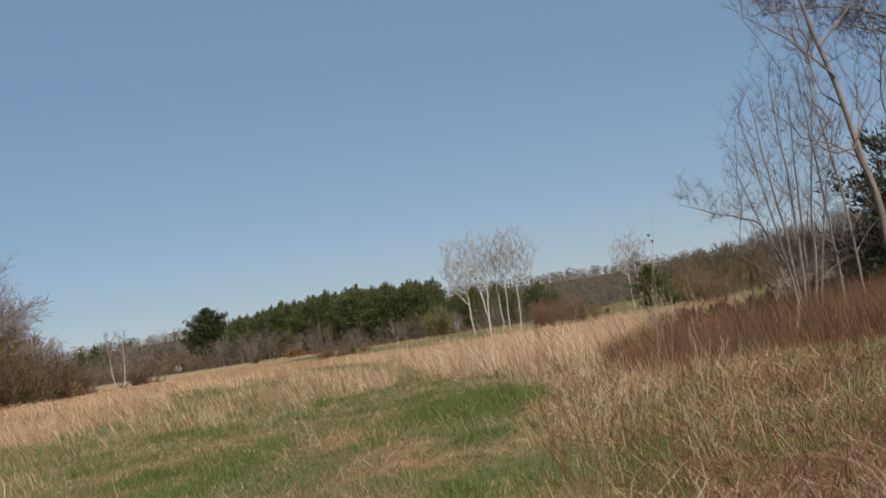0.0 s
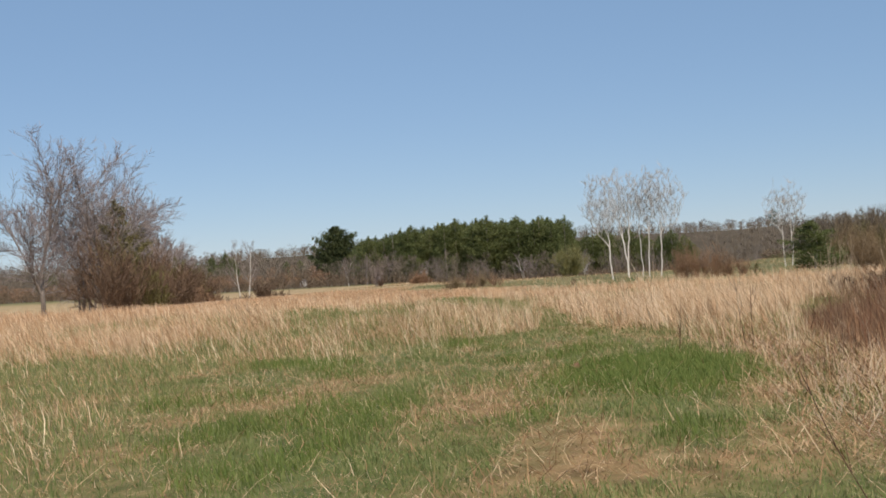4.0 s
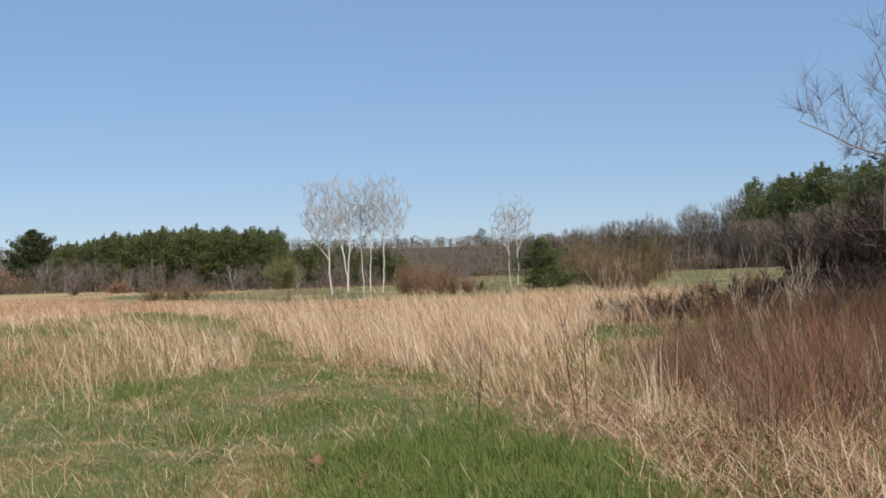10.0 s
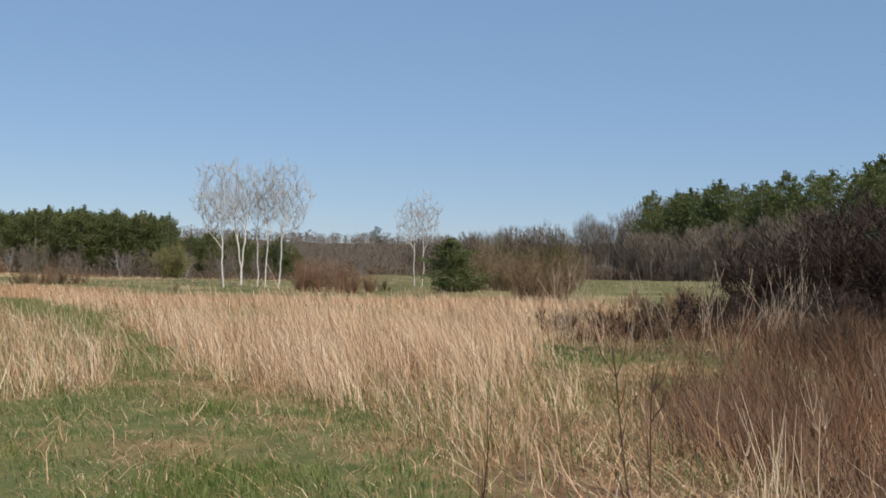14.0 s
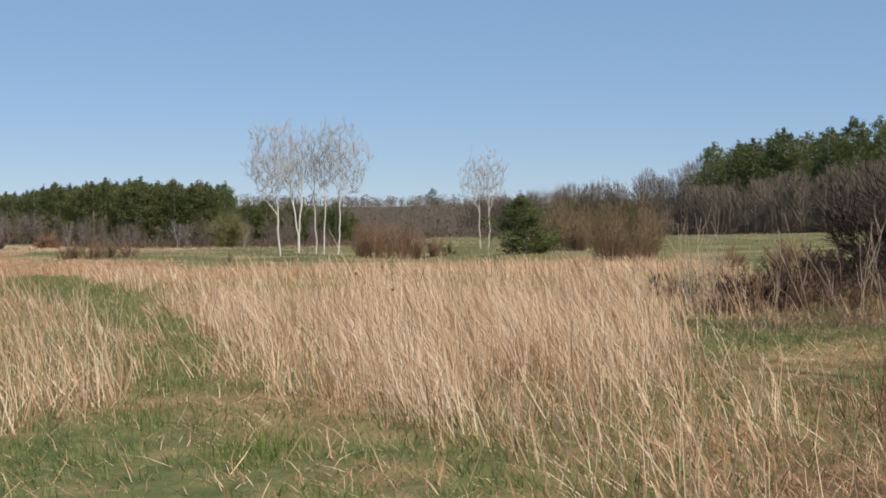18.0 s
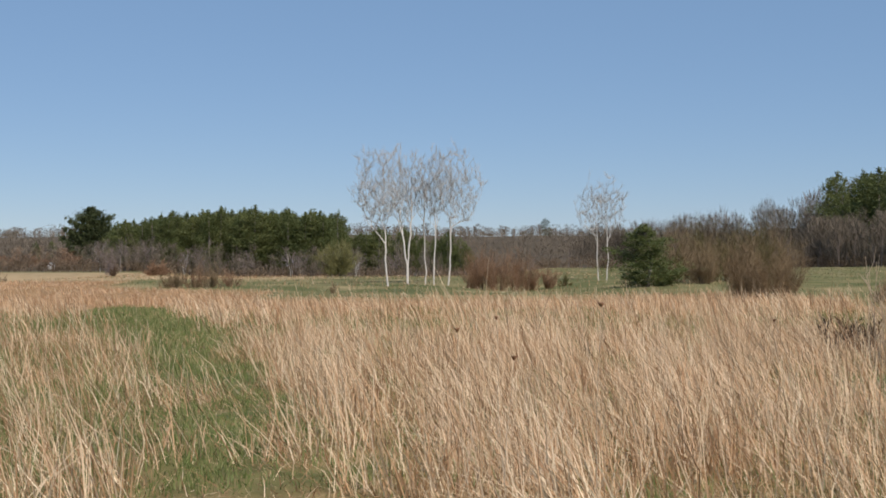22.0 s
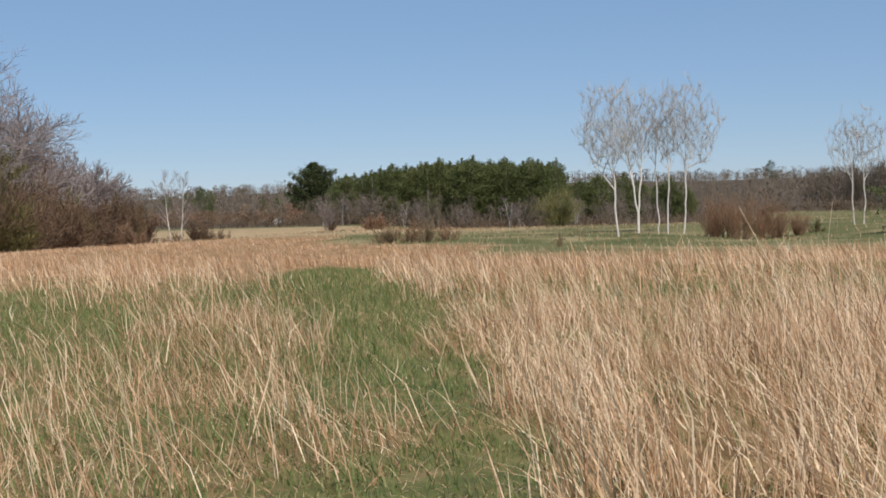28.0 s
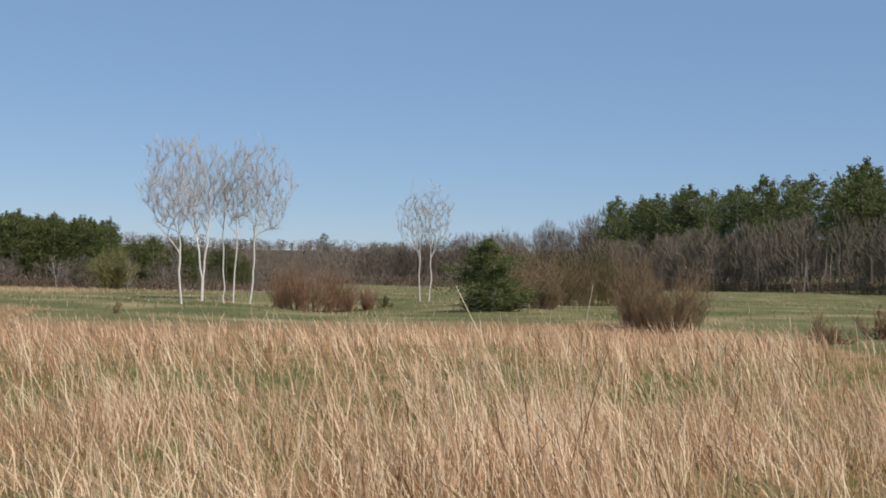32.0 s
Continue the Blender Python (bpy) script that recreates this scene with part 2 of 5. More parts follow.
def grow(rng, out, p, d, length, r, level, plan, up=0.15, wobble=0.10, taper=0.42):
    """Grows one limb and what branches off it. plan: a row for each level of (children, share of the length, low, high angle, first place)."""
    segs = 6 if level == 0 else (4 if level == 1 else 3)
    pts, way = [np.array(p, float)], np.array(d, float)
    for _ in range(segs):
        way = unit(way + rng.normal(size=3) * wobble + np.array([0, 0, up if level else up * 0.4]))
        pts.append(pts[-1] + way * length / segs)
    radii = np.linspace(r, max(r * 0.22, 0.0022), segs + 1)
    out.setdefault(level, []).append((np.array(pts), radii))
    if level < len(plan):
        kids, share, low, high, first = plan[level]
        if level == len(plan) - 1:
            # the finest twigs, all at once
            u = first + (1 - first) * (np.arange(kids) + rng.uniform(0.1, 0.9, kids)) / kids
            i = np.minimum((u * segs).astype(int), segs - 1)
            spine = np.array(pts)
            run = spine[i + 1] - spine[i]
            q = spine[i] + run * (u * segs - i)[:, None]
            run /= np.linalg.norm(run, axis=1)[:, None] + 1e-9
            a = np.cross(run, rng.normal(size=(kids, 3)))
            a /= np.linalg.norm(a, axis=1)[:, None] + 1e-9
            g = np.radians(rng.uniform(low, high, kids))[:, None]
            d1 = run * np.cos(g) + a * np.sin(g) + rng.normal(size=(kids, 3)) * wobble + np.array([0, 0, up])
            d1 /= np.linalg.norm(d1, axis=1)[:, None]
            d2 = d1 + rng.normal(size=(kids, 3)) * wobble * 1.5 + np.array([0, 0, up])
            d2 /= np.linalg.norm(d2, axis=1)[:, None]
            half = (length * share * rng.uniform(0.65, 1.2, kids) * (1.15 - 0.55 * u) / 2)[:, None]
            out.setdefault("fine", []).append((q, q + d1 * half, q + d1 * half + d2 * half, np.maximum(radii[i] * taper, 0.0022)))
            return
        for k in range(kids):
            u = first + (1 - first) * (k + rng.uniform(0.1, 0.9)) / kids
            i = min(int(u * segs), segs - 1)
            q = pts[i] + (pts[i + 1] - pts[i]) * (u * segs - i)
            way = unit(pts[i + 1] - pts[i])
            grow(rng, out, q, aside(rng, way, low, high), length * share * rng.uniform(0.65, 1.2) * (1.15 - 0.55 * u), max(radii[i] * taper, 0.0022), level + 1, plan, up, wobble * 1.15, taper)


def strips(shape, base, mid, tip, thick, least):
    """Fine twigs as bent, tapered blades."""
    way = tip - base
    side = np.cross(way, np.random.default_rng(3).normal(size=way.shape))
    side /= np.linalg.norm(side, axis=1)[:, None] + 1e-9
    shape.blades(base, tip, np.maximum(thick * 2, least), mid - (base + tip) / 2, side)


def bare_tree(rng, name, label, category, height, r, plan, bark, twig, lean=(0, 0), group="", stems=1, least=0.006, up=0.15, splay=12, catkin=None, wobble=0.10, split=True, foot=0.8, taper=0.42):
    """A leafless tree or shrub at the origin: each stem and each main limb, and the twigs. split: whether stems and limbs are parts of their own."""
    top = thing(name, label, category, group)
    fine, buds = Shape(), []
    for s in range(stems):
        out = {}
        d = unit(np.array([lean[0], lean[1], 1.0]))
        p = np.zeros(3)
        if stems > 1:
            d = aside(rng, d, splay * 0.15, splay)
            p = np.array([d[0], d[1], 0]) * foot
        dome = 1 - 0.5 * (math.acos(min(1, d[2])) / radians(max(splay, 1))) ** 2 if stems > 6 else 1
        grow(rng, out, p + np.array([0, 0, -0.1]), d, dome * height * 0.72 * (1 if s == 0 else rng.uniform(0.65 if stems < 7 else 0.4, 1.0)), r * (1 if s == 0 else rng.uniform(0.6, 1)), 0, plan, up, wobble, taper)
        if split:
            wood = Shape()
            wood.tube(*out[0][0], 6)
            part("trunk" if stems < 4 else "stem", wood, bark, top, smooth=True)
        else:
            fine.tube(*out[0][0], 3)
        for limb in out.get(1, ()):
            if split and stems < 4:
                wood = Shape()
                wood.tube(*limb, 4)
                part("limb", wood, bark, top)
            else:
                fine.tube(*limb, 3)
        twigs = out.pop("fine", [])
        for level in out:
            if level > 1:
                twigs.append(tuple(np.array([p[i] for p, _ in out[level]]) for i in (0, 2, -1)) + (np.array([w[0] for _, w in out[level]]),))
        base, mid, tip, thick = (np.concatenate([w[i] for w in twigs]) for i in range(4))
        strips(fine, base, mid, tip, thick, least)
        if catkin is not None:
            buds += list(tip)
    part("crown", fine, twig, top)
    if buds:
        ends = np.array(buds)
        ends = ends[rng.random(len(ends)) < 0.4]
        hang = ends + rng.normal(size=ends.shape) * 0.02 - np.array([0, 0, 0.08])
        c = Shape()
        c.blades(ends, hang, np.full(len(ends), max(0.022, least)), np.zeros(ends.shape), np.tile([0.8, 0.6, 0.0], (len(ends), 1)))
        tagged(part("foliage", c, catkin, top), kind="stuff")
    return top


def clear_of(ob, m):
    """Puts a thing that was built at the origin to its place."""
    ob.matrix_basis = m
    return ob


def placed(x, y, z, turn=0.0, size=1.0, wide=1.0):
    return Matrix.LocRotScale((x, y, z), Euler((0, 0, radians(turn))), (size * wide, size * wide, size))


# ---- ground ----
def smooth(a, b, v):
    u = np.clip((v - a) / (b - a), 0, 1)
    return u * u * (3 - 2 * u)


def waves(x, y, s):
    return np.sin(x / s + 1.3 * np.sin(y / s * 0.7 + 1)) * np.sin(y / s * 1.1 + 1.7 * np.sin(x / s * 0.6))


def lattice(i, j):
    v = np.sin(i * 127.1 + j * 311.7) * 43758.5453
    return v - np.floor(v)


def mottle(x, y):
    """Smooth chance values over the plane, 0 to 1."""
    x, y = np.asarray(x, float), np.asarray(y, float)
    i, j = np.floor(x), np.floor(y)
    u, v = x - i, y - j
    u, v = u * u * (3 - 2 * u), v * v * (3 - 2 * v)
    return (lattice(i, j) * (1 - u) + lattice(i + 1, j) * u) * (1 - v) + (lattice(i, j + 1) * (1 - u) + lattice(i + 1, j + 1) * u) * v


def height(x, y):
    x, y = np.asarray(x, float), np.asarray(y, float)
    r = np.hypot(x, y)
    # a shallow hollow lies beyond the crest of the middle meadow
    bearing = np.degrees(np.arctan2(x + 2, np.maximum(y - 20, 1)))
    hollow = smooth(-12.5, -9, bearing) * (1 - smooth(2, 6, bearing))
    z = -2.4 * smooth(100, 380, y) - 2.7 * hollow * smooth(85, 330, y) + 0.5 * (1 - 0.8 * hollow) * waves(x, y, 45) * smooth(70, 160, r) + 0.05 * waves(x, y, 3.1) * smooth(4, 9, y)
    # wooded hills all round, and the nearer one on the right
    z = z + (19 + 9 * waves(x, y, 260)) * smooth(650, 1300, r)
    z = z + 5 * smooth(100, 160, x) * smooth(150, 300, y) * (1 - smooth(700, 900, r))
    z = z - 0.55 * np.exp(-(((x - 3.2) / 3.6) ** 2) - ((y - 92) / 9) ** 2)
    z = z - 1.7 * smooth(36, 52, -x) * smooth(85, 150, y) * (1 - smooth(250, 330, y))
    z = z - 0.5 * smooth(24, 44, -x) * smooth(62, 95, y) * (1 - smooth(250, 330, y))
    # the mound of lush grass
    z = z + 0.10 * np.exp(-(((x + 1.0) / 1.3) ** 2 + ((y - 20.6) / 2.6) ** 2))
    return z


WAY_Y = (0, 8, 14, 20, 26, 29, 31, 33.5, 36, 39, 42, 45, 48, 51, 55, 58.5, 61, 62.5)
WAY_L = (-3.2, -3.8, -5.2, -7.4, -9.0, -6.0, -4.2, -3.9, -4.3, -4.8, -5.6, -6.8, -7.8, -9.3, -10.4, -11.6, -12.0, -10.8)
WAY_R = (0.8, 0.9, 1.3, 1.2, -0.7, -1.1, -1.6, -2.1, -2.8, -3.5, -4.1, -4.6, -5.2, -6.0, -8.0, -9.0, -9.4, -10.7)


def mown(x, y):
    """How far the short green turf holds here, 0 to 1."""
    rough = 1.3 * (mottle(x / 1.5, y / 1.9) - 0.5) + 0.7 * (mottle(x / 0.5 + 9, y / 0.6) - 0.5)
    inside = np.minimum(x - np.interp(y, WAY_Y, WAY_L), np.interp(y, WAY_Y, WAY_R) - x) + rough * 1.05
    clearing = 1.6 * (1 - np.hypot((x - 4.1) / 2.2, (y - 34.6) / 4.3)) + rough
    return smooth(-0.25, 0.3, np.maximum(np.where(y > 62.5, -1, inside), clearing))


def meadow(x, y):
    """Green beyond the tall dry grass."""
    far = np.where(x < -8, 72 + 30 * smooth(13, 24, -x) + 5 * waves(x, y, 7), 64 + 3 * waves(x, y, 6)) - 15 * smooth(0, 3, x - 6.5 - 0.2 * (y - 46)) * smooth(46, 50, y)
    return smooth(far, far + 7, y)


def spaced(near, far, first, ratio):
    at, out, step = near, [near], first
    while at < far:
        at += step
        step = max(first, step * ratio) if at > 95 else first
        out.append(at)
    return np.array(out)


gx = np.concatenate([-spaced(0, 2600, 0.8, 1.12)[:0:-1], spaced(0, 2600, 0.8, 1.12)])
gy = np.concatenate([-spaced(0, 2600, 1.5, 1.3)[:0:-1], spaced(0, 2600, 0.8, 1.12)])
X, Y = np.meshgrid(gx, gy)
Z = height(X, Y)
nx, ny = len(gx), len(gy)
cell = (np.arange(ny - 1)[:, None] * nx + np.arange(nx - 1)[None]).ravel()
sheet = Shape()
sheet.add(np.stack([X, Y, Z], -1).reshape(-1, 3), np.concatenate([np.stack([cell, cell + 1, cell + nx + 1], 1), np.stack([cell, cell + nx + 1, cell + nx], 1)]))

soil = bpy.data.materials.new("field_ground")
soil.use_nodes = True
sn, sl = soil.node_tree.nodes, soil.node_tree.links
sb = sn["Principled BSDF"]
sb.inputs["Roughness"].default_value = 0.95
sb.inputs["Specular IOR Level"].default_value = 0.1


def soil_noise(scale, detail=5.0):
    tex = sn.new("ShaderNodeTexNoise")
    tex.inputs["Scale"].default_value, tex.inputs["Detail"].default_value = scale, detail
    co = sn.new("ShaderNodeNewGeometry")
    sl.new(co.outputs["Position"], tex.inputs["Vector"])
    return tex.outputs["Fac"]


def soil_ramp(fac, *stops):
    ramp = sn.new("ShaderNodeValToRGB")
    while len(ramp.color_ramp.elements) < len(stops):
        ramp.color_ramp.elements.new(0.5)
    for e, (at, c) in zip(ramp.color_ramp.elements, stops):
        e.position, e.color = at, (*c, 1)
    sl.new(fac, ramp.inputs["Fac"])
    return ramp.outputs["Color"]


def soil_mix(fac, a, b):
    m = sn.new("ShaderNodeMix")
    m.data_type = "RGBA"
    sl.new(fac, m.inputs["Factor"])
    sl.new(a, m.inputs["A"])
    sl.new(b, m.inputs["B"])
    return m.outputs["Result"]


def soil_zone(name):
    a = sn.new("ShaderNodeAttribute")
    a.attribute_name = name
    return a.outputs["Fac"]


straw_c = soil_ramp(soil_noise(2.2), (0.3, (0.16, 0.09, 0.045)), (0.55, (0.34, 0.21, 0.10)), (0.75, (0.48, 0.32, 0.17)))
turf_c = soil_ramp(soil_noise(2.4), (0.33, (0.072, 0.092, 0.03)), (0.52, (0.12, 0.13, 0.045)), (0.64, (0.19, 0.16, 0.068)), (0.75, (0.28, 0.185, 0.092)))
field_c = soil_ramp(soil_noise(0.22, 9.0), (0.3, (0.092, 0.102, 0.037)), (0.46, (0.125, 0.128, 0.049)), (0.57, (0.195, 0.17, 0.076)), (0.7, (0.31, 0.245, 0.125)))
litter_c = soil_ramp(soil_noise(0.05), (0.3, (0.07, 0.055, 0.036)), (0.7, (0.115, 0.09, 0.06)))
base_c = soil_mix(soil_zone("mown"), straw_c, turf_c)
weed_c = soil_ramp(soil_noise(3.0), (0.3, (0.06, 0.034, 0.022)), (0.55, (0.14, 0.086, 0.05)), (0.75, (0.28, 0.18, 0.10)))
base_c = soil_mix(soil_zone("weedy"), base_c, weed_c)
base_c = soil_mix(soil_zone("meadow"), base_c, field_c)
# dark leaf litter under the brambles, their shade painted into its colour
shaded_litter_c = soil_ramp(soil_noise(3.5), (0.3, (0.018, 0.014, 0.010)), (0.6, (0.04, 0.029, 0.019)), (0.75, (0.085, 0.06, 0.036)))
base_c = soil_mix(soil_zone("shaded_litter"), base_c, shaded_litter_c)
pale_c = soil_ramp(soil_noise(0.35), (0.3, (0.30, 0.21, 0.11)), (0.7, (0.46, 0.34, 0.19)))
base_c = soil_mix(soil_zone("bleached"), base_c, pale_c)
base_c = soil_mix(soil_zone("wooded"), base_c, litter_c)
sl.new(base_c, sb.inputs["Base Color"])
bumped = sn.new("ShaderNodeBump")
bumped.inputs["Strength"].default_value, bumped.inputs["Distance"].default_value = 0.7, 0.05
sl.new(soil_noise(9.0, 6.0), bumped.inputs["Height"])
sl.new(bumped.outputs["Normal"], sb.inputs["Normal"])
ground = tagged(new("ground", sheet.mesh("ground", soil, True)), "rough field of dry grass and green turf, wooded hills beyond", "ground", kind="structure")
R = np.hypot(X, Y)
bleached = smooth(100, 112, Y) * (1 - smooth(300, 340, Y)) * smooth(18, 34, -X + 0.1 * Y - 8 * waves(X, Y, 16)) + np.exp(-(((X - 31) / 9) ** 2 + ((Y - 300) / 22) ** 2) ** 2)
wooded = np.clip(smooth(420, 520, R) + smooth(330, 360, Y) * smooth(60, 100, X) + smooth(375, 395, Y), 0, 1)


# ---- grass ----
def scatter(rng, n, x0, x1, y0, y1, chance):
    """Up to n places in a box, kept by a chance that goes by place, and within the part of the field that lies ahead."""
    x, y = rng.uniform(x0, x1, n), rng.uniform(y0, y1, n)
    keep = (rng.random(n) < chance(x, y)) & (np.abs(x + 2) < 7 + np.maximum(y, 0) * 0.78)
    return x[keep], y[keep]


def grass(name, label, mat, rng, spots, tall, width, lean, loose, curl=0.12, flat=0.0, sway=0.25):
    x, y = spots
    n = len(x)
    base = np.stack([x, y, height(x, y) - 0.02], 1)
    h = tall(x, y) * rng.uniform(0.4, 1.2, n)
    # neighbours lean together
    drift = np.stack([mottle(x / 0.7 + 3, y / 1.1 + 8), mottle(x / 0.9 + 21, y / 1.2 + 4)], 1) - 0.5
    out = rng.normal(size=(n, 2)) * loose + np.array(lean) + drift * sway
    big = (out**2).sum(1) ** 0.5
    out *= (np.minimum(big, 0.93) / (big + 1e-9))[:, None]
    up = np.sqrt(np.clip(1 - (out**2).sum(1), 0.02, 1))
    way = np.stack([out[:, 0], out[:, 1], up * (1 - flat) + 0.04], 1)
    way /= np.linalg.norm(way, axis=1)[:, None]
    tip = base + way * h[:, None]
    bend = np.stack([rng.normal(size=n) * curl - out[:, 0] * 0.18, rng.normal(size=n) * curl, np.full(n, 0.05)], 1) * h[:, None]
    turn = rng.uniform(-0.9, 0.9, n)
    side = np.stack([np.cos(turn), np.sin(turn), np.zeros(n)], 1)
    s = Shape()
    s.blades(base, tip, width(x, y) * rng.uniform(0.6, 1.4, n), bend, side)
    return tagged(new(name, s.mesh(name, mat)), label, "grass", kind="stuff")


def off_clearing(x, y):
    """0 on the small patch of turf before the brambles, 1 away from it."""
    return smooth(0.95, 1.25, np.hypot((x - 4.1) / 2.3, (y - 34.8) / 4.6))


def brush_side(x, y):
    """The strip of weeds and brush along the right of the way."""
    edge = np.interp(y, [0, 10, 16, 19, 22, 28, 34, 42], [1.2, 1.2, 1.6, 1.5, 1.1, 1.8, 2.7, 4.0])
    return smooth(edge - 0.3, edge + 0.9, x + 0.5 * waves(x, y, 0.9)) * (1 - smooth(36, 44, y)) * off_clearing(x, y)


def clump(x, y, s):
    return smooth(0.32, 0.68, 0.6 * mottle(x / s / 1.6, y / s / 2.2) + 0.4 * mottle(x / s / 0.7 + 31, y / s / 0.8 + 17))


def under_turf(x, y):
    """Turf that shows between the tussocks."""
    left = np.interp(y, WAY_Y, WAY_L)
    beside = smooth(0, 0.6, left - x + 0.3) * (1 - smooth(5, 9, left - x)) * (1 - smooth(48, 56, y))
    return np.clip(0.25 + clump(x, y, 0.9) * 0.75 + 0.7 * beside, 0, 1) * (1 - smooth(50, 62, y))


def dry_chance(x, y):
    left = np.interp(y, WAY_Y, WAY_L)
    thin = 1 - 0.8 * smooth(0, 0.6, left - x + 0.3) * (1 - smooth(5, 9, left - x)) * (1 - smooth(50, 60, y)) * smooth(19, 24, y)
    early = smooth(22, 29, y) + (1 - smooth(22, 29, y)) * 0.55 * smooth(0.2, 1.5, left - x)
    early = early * (1 - 0.9 * smooth(-0.4, 0.9, x - np.interp(y, [22, 29, 31.7, 35, 41.5, 46, 60, 75, 97], [0.5, 0.6, 1.6, 3.2, 4.7, 6.8, 11.0, 13.0, 14.0]) + 0.5 * waves(x, y, 0.8)))
    return np.clip((1 - mown(x, y)) * thin * np.clip(early, 0, 1) * (1 - 0.72 * brush_side(x, y)) * (0.03 + 1.05 * clump(x, y, 0.33) * (0.16 + 0.84 * clump(x, y, 1.1))) * (1 - meadow(x, y)) * (1 - 0.65 * smooth(0.5, 1.1, x) * (1 - smooth(24, 28, y))), 0, 1)


matted = lambda x, y: smooth(-0.7, 0.4, x + 0.4 * waves(x, y, 0.7)) * smooth(17, 20, y) * (1 - smooth(28, 31, y)) * (x < 12)
worn = lambda x, y: np.exp(-(((x + 2.9 + 0.3 * waves(x, y, 0.6)) / 0.75) ** 2 + ((y - 17.8) / 2.6) ** 2) ** 2) + 0.8 * np.exp(-(((x - 0.2) / 0.8) ** 2 + ((y - 14.5) / 1.6) ** 2) ** 2) + 0.8 * np.exp(-(((x + 1.9 + 0.3 * waves(x, y, 0.5)) / 0.5) ** 2 + ((y - 13.4) / 2.2) ** 2) ** 2) + 0.75 * smooth(0.62, 0.8, mottle(x / 0.9 + 5, y / 1.7 + 2)) * (1 - 0.5 * smooth(26, 44, y))
# what grows where, and where the brambles' shade is painted, laid on the ground
turf = np.maximum(mown(X, Y), 0.85 * under_turf(X, Y)) * (1 - 0.8 * np.clip(worn(X, Y), 0, 1))
for zone, values in (("mown", turf), ("meadow", meadow(X, Y)), ("wooded", wooded), ("bleached", bleached), ("shaded_litter", smooth(0.2, 0.5, 1.0 - np.hypot((X - 8.6) / 5.4, (Y - 41.9 - 0.25 * (X - 8.6)) / 3.4) + 0.25 * (mottle(X / 0.9, Y / 0.9) - 0.5))), ("weedy", np.maximum(brush_side(X, Y) * (1 - smooth(40, 48, Y)) * (X < 30), 0.85 * matted(X, Y)))):
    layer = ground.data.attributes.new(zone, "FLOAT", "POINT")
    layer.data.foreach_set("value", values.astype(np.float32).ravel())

rng = np.random.default_rng(11)
grass("dry_grass", "tall bleached dry grass leaning in the wind", STRAW, rng, scatter(rng, 290000, -24, 16, 9, 48, dry_chance),
      lambda x, y: (0.46 + 0.26 * clump(x, y, 0.8) + 0.20 * mottle(x / 0.6, y / 0.8) - 0.12 * (x < -4)) * (0.62 + 0.38 * smooth(24, 30, y)), lambda x, y: 0.0058 + 0.00008 * y, (-0.40, -0.08), 0.22, 0.10, 0.0, 0.55)
grass("bold_grass", "bleached coarse grass stalks leaning in the wind", PALE, rng, scatter(rng, 48000, -24, 14, 10, 62, dry_chance),
      lambda x, y: (0.60 + 0.22 * clump(x, y, 0.8) + 0.16 * mottle(x / 0.6, y / 0.8) - 0.15 * (x < -4)) * (0.62 + 0.38 * smooth(24, 30, y)), lambda x, y: 0.006 + 0.0001 * y, (-0.40, -0.08), 0.34, 0.08, 0.0, 0.6)
grass("dry_grass", "tall bleached dry grass at the far side of the field", STRAW, rng, scatter(rng, 300000, -75, 42, 48, 97, dry_chance),
      lambda x, y: 0.22 + (0.36 + 0.2 * clump(x, y, 1.5)) * (1 - smooth(56, 68, y + 0.45 * np.minimum(x + 8, 0))), lambda x, y: 0.012 + 0.00006 * y, (-0.34, -0.06), 0.2)
turf_spots = lambda x, y: mown(x, y) * (0.2 + 0.8 * clump(x, y, 0.45)) * np.clip(1 - 0.9 * worn(x, y), 0, 1)
grass("short_grass", "short green spring grass on the mown way", GREEN, rng, scatter(rng, 420000, -16, 6, 6, 40, turf_spots),
      lambda x, y: 0.06 + 0.07 * clump(x, y, 0.3), lambda x, y: 0.007 + 0.00008 * y, (-0.1, 0.0), 0.35)
grass("short_grass", "short green grass under the dry grass and along the way", GREEN, rng, scatter(rng, 330000, -24, 10, 9, 64, lambda x, y: np.clip(mown(x, y) * (y > 40) + 0.85 * (1 - mown(x, y)) * under_turf(x, y), 0, 1)),
      lambda x, y: 0.13 + 0.09 * clump(x, y, 0.3), lambda x, y: 0.008 + 0.00008 * y, (-0.1, 0.0), 0.35)
grass("short_grass", "close short green grass in the foreground of the way", GREEN, rng, scatter(rng, 170000, -7, 3.2, 5, 20, lambda x, y: mown(x, y) * (0.45 + 0.55 * clump(x, y, 0.4)) * np.clip(1 - 0.9 * worn(x, y), 0, 1)),
      lambda x, y: 0.05 + 0.06 * clump(x, y, 0.3), lambda x, y: 0.0055 + 0.00008 * y, (-0.1, 0.0), 0.4)
grass("short_grass", "green tufts among the weeds beside the way", LUSH, rng, scatter(rng, 26000, 0.6, 4.5, 5.5, 24, lambda x, y: smooth(0.6, 0.75, mottle(x / 0.7 + 60, y / 1.2 + 30))),
      lambda x, y: 0.12 + 0.06 * clump(x, y, 0.3), lambda x, y: 0.006 + 0.00008 * y, (-0.1, 0.0), 0.4)
grass("lush_grass", "patch of lush dark green grass", LUSH, rng, scatter(rng, 52000, -3, 1.4, 17, 25, lambda x, y: np.clip(1.4 * np.exp(-(((x + 1.0 + 0.25 * waves(x, y, 0.7)) / 1.2) ** 2 + ((y - 20.4) / 2.3) ** 2) ** 2), 0, 1)),
      lambda x, y: 0.13 + 0.08 * clump(x, y, 0.4), lambda x, y: 0.008 + 0 * x, (-0.15, 0.0), 0.28)
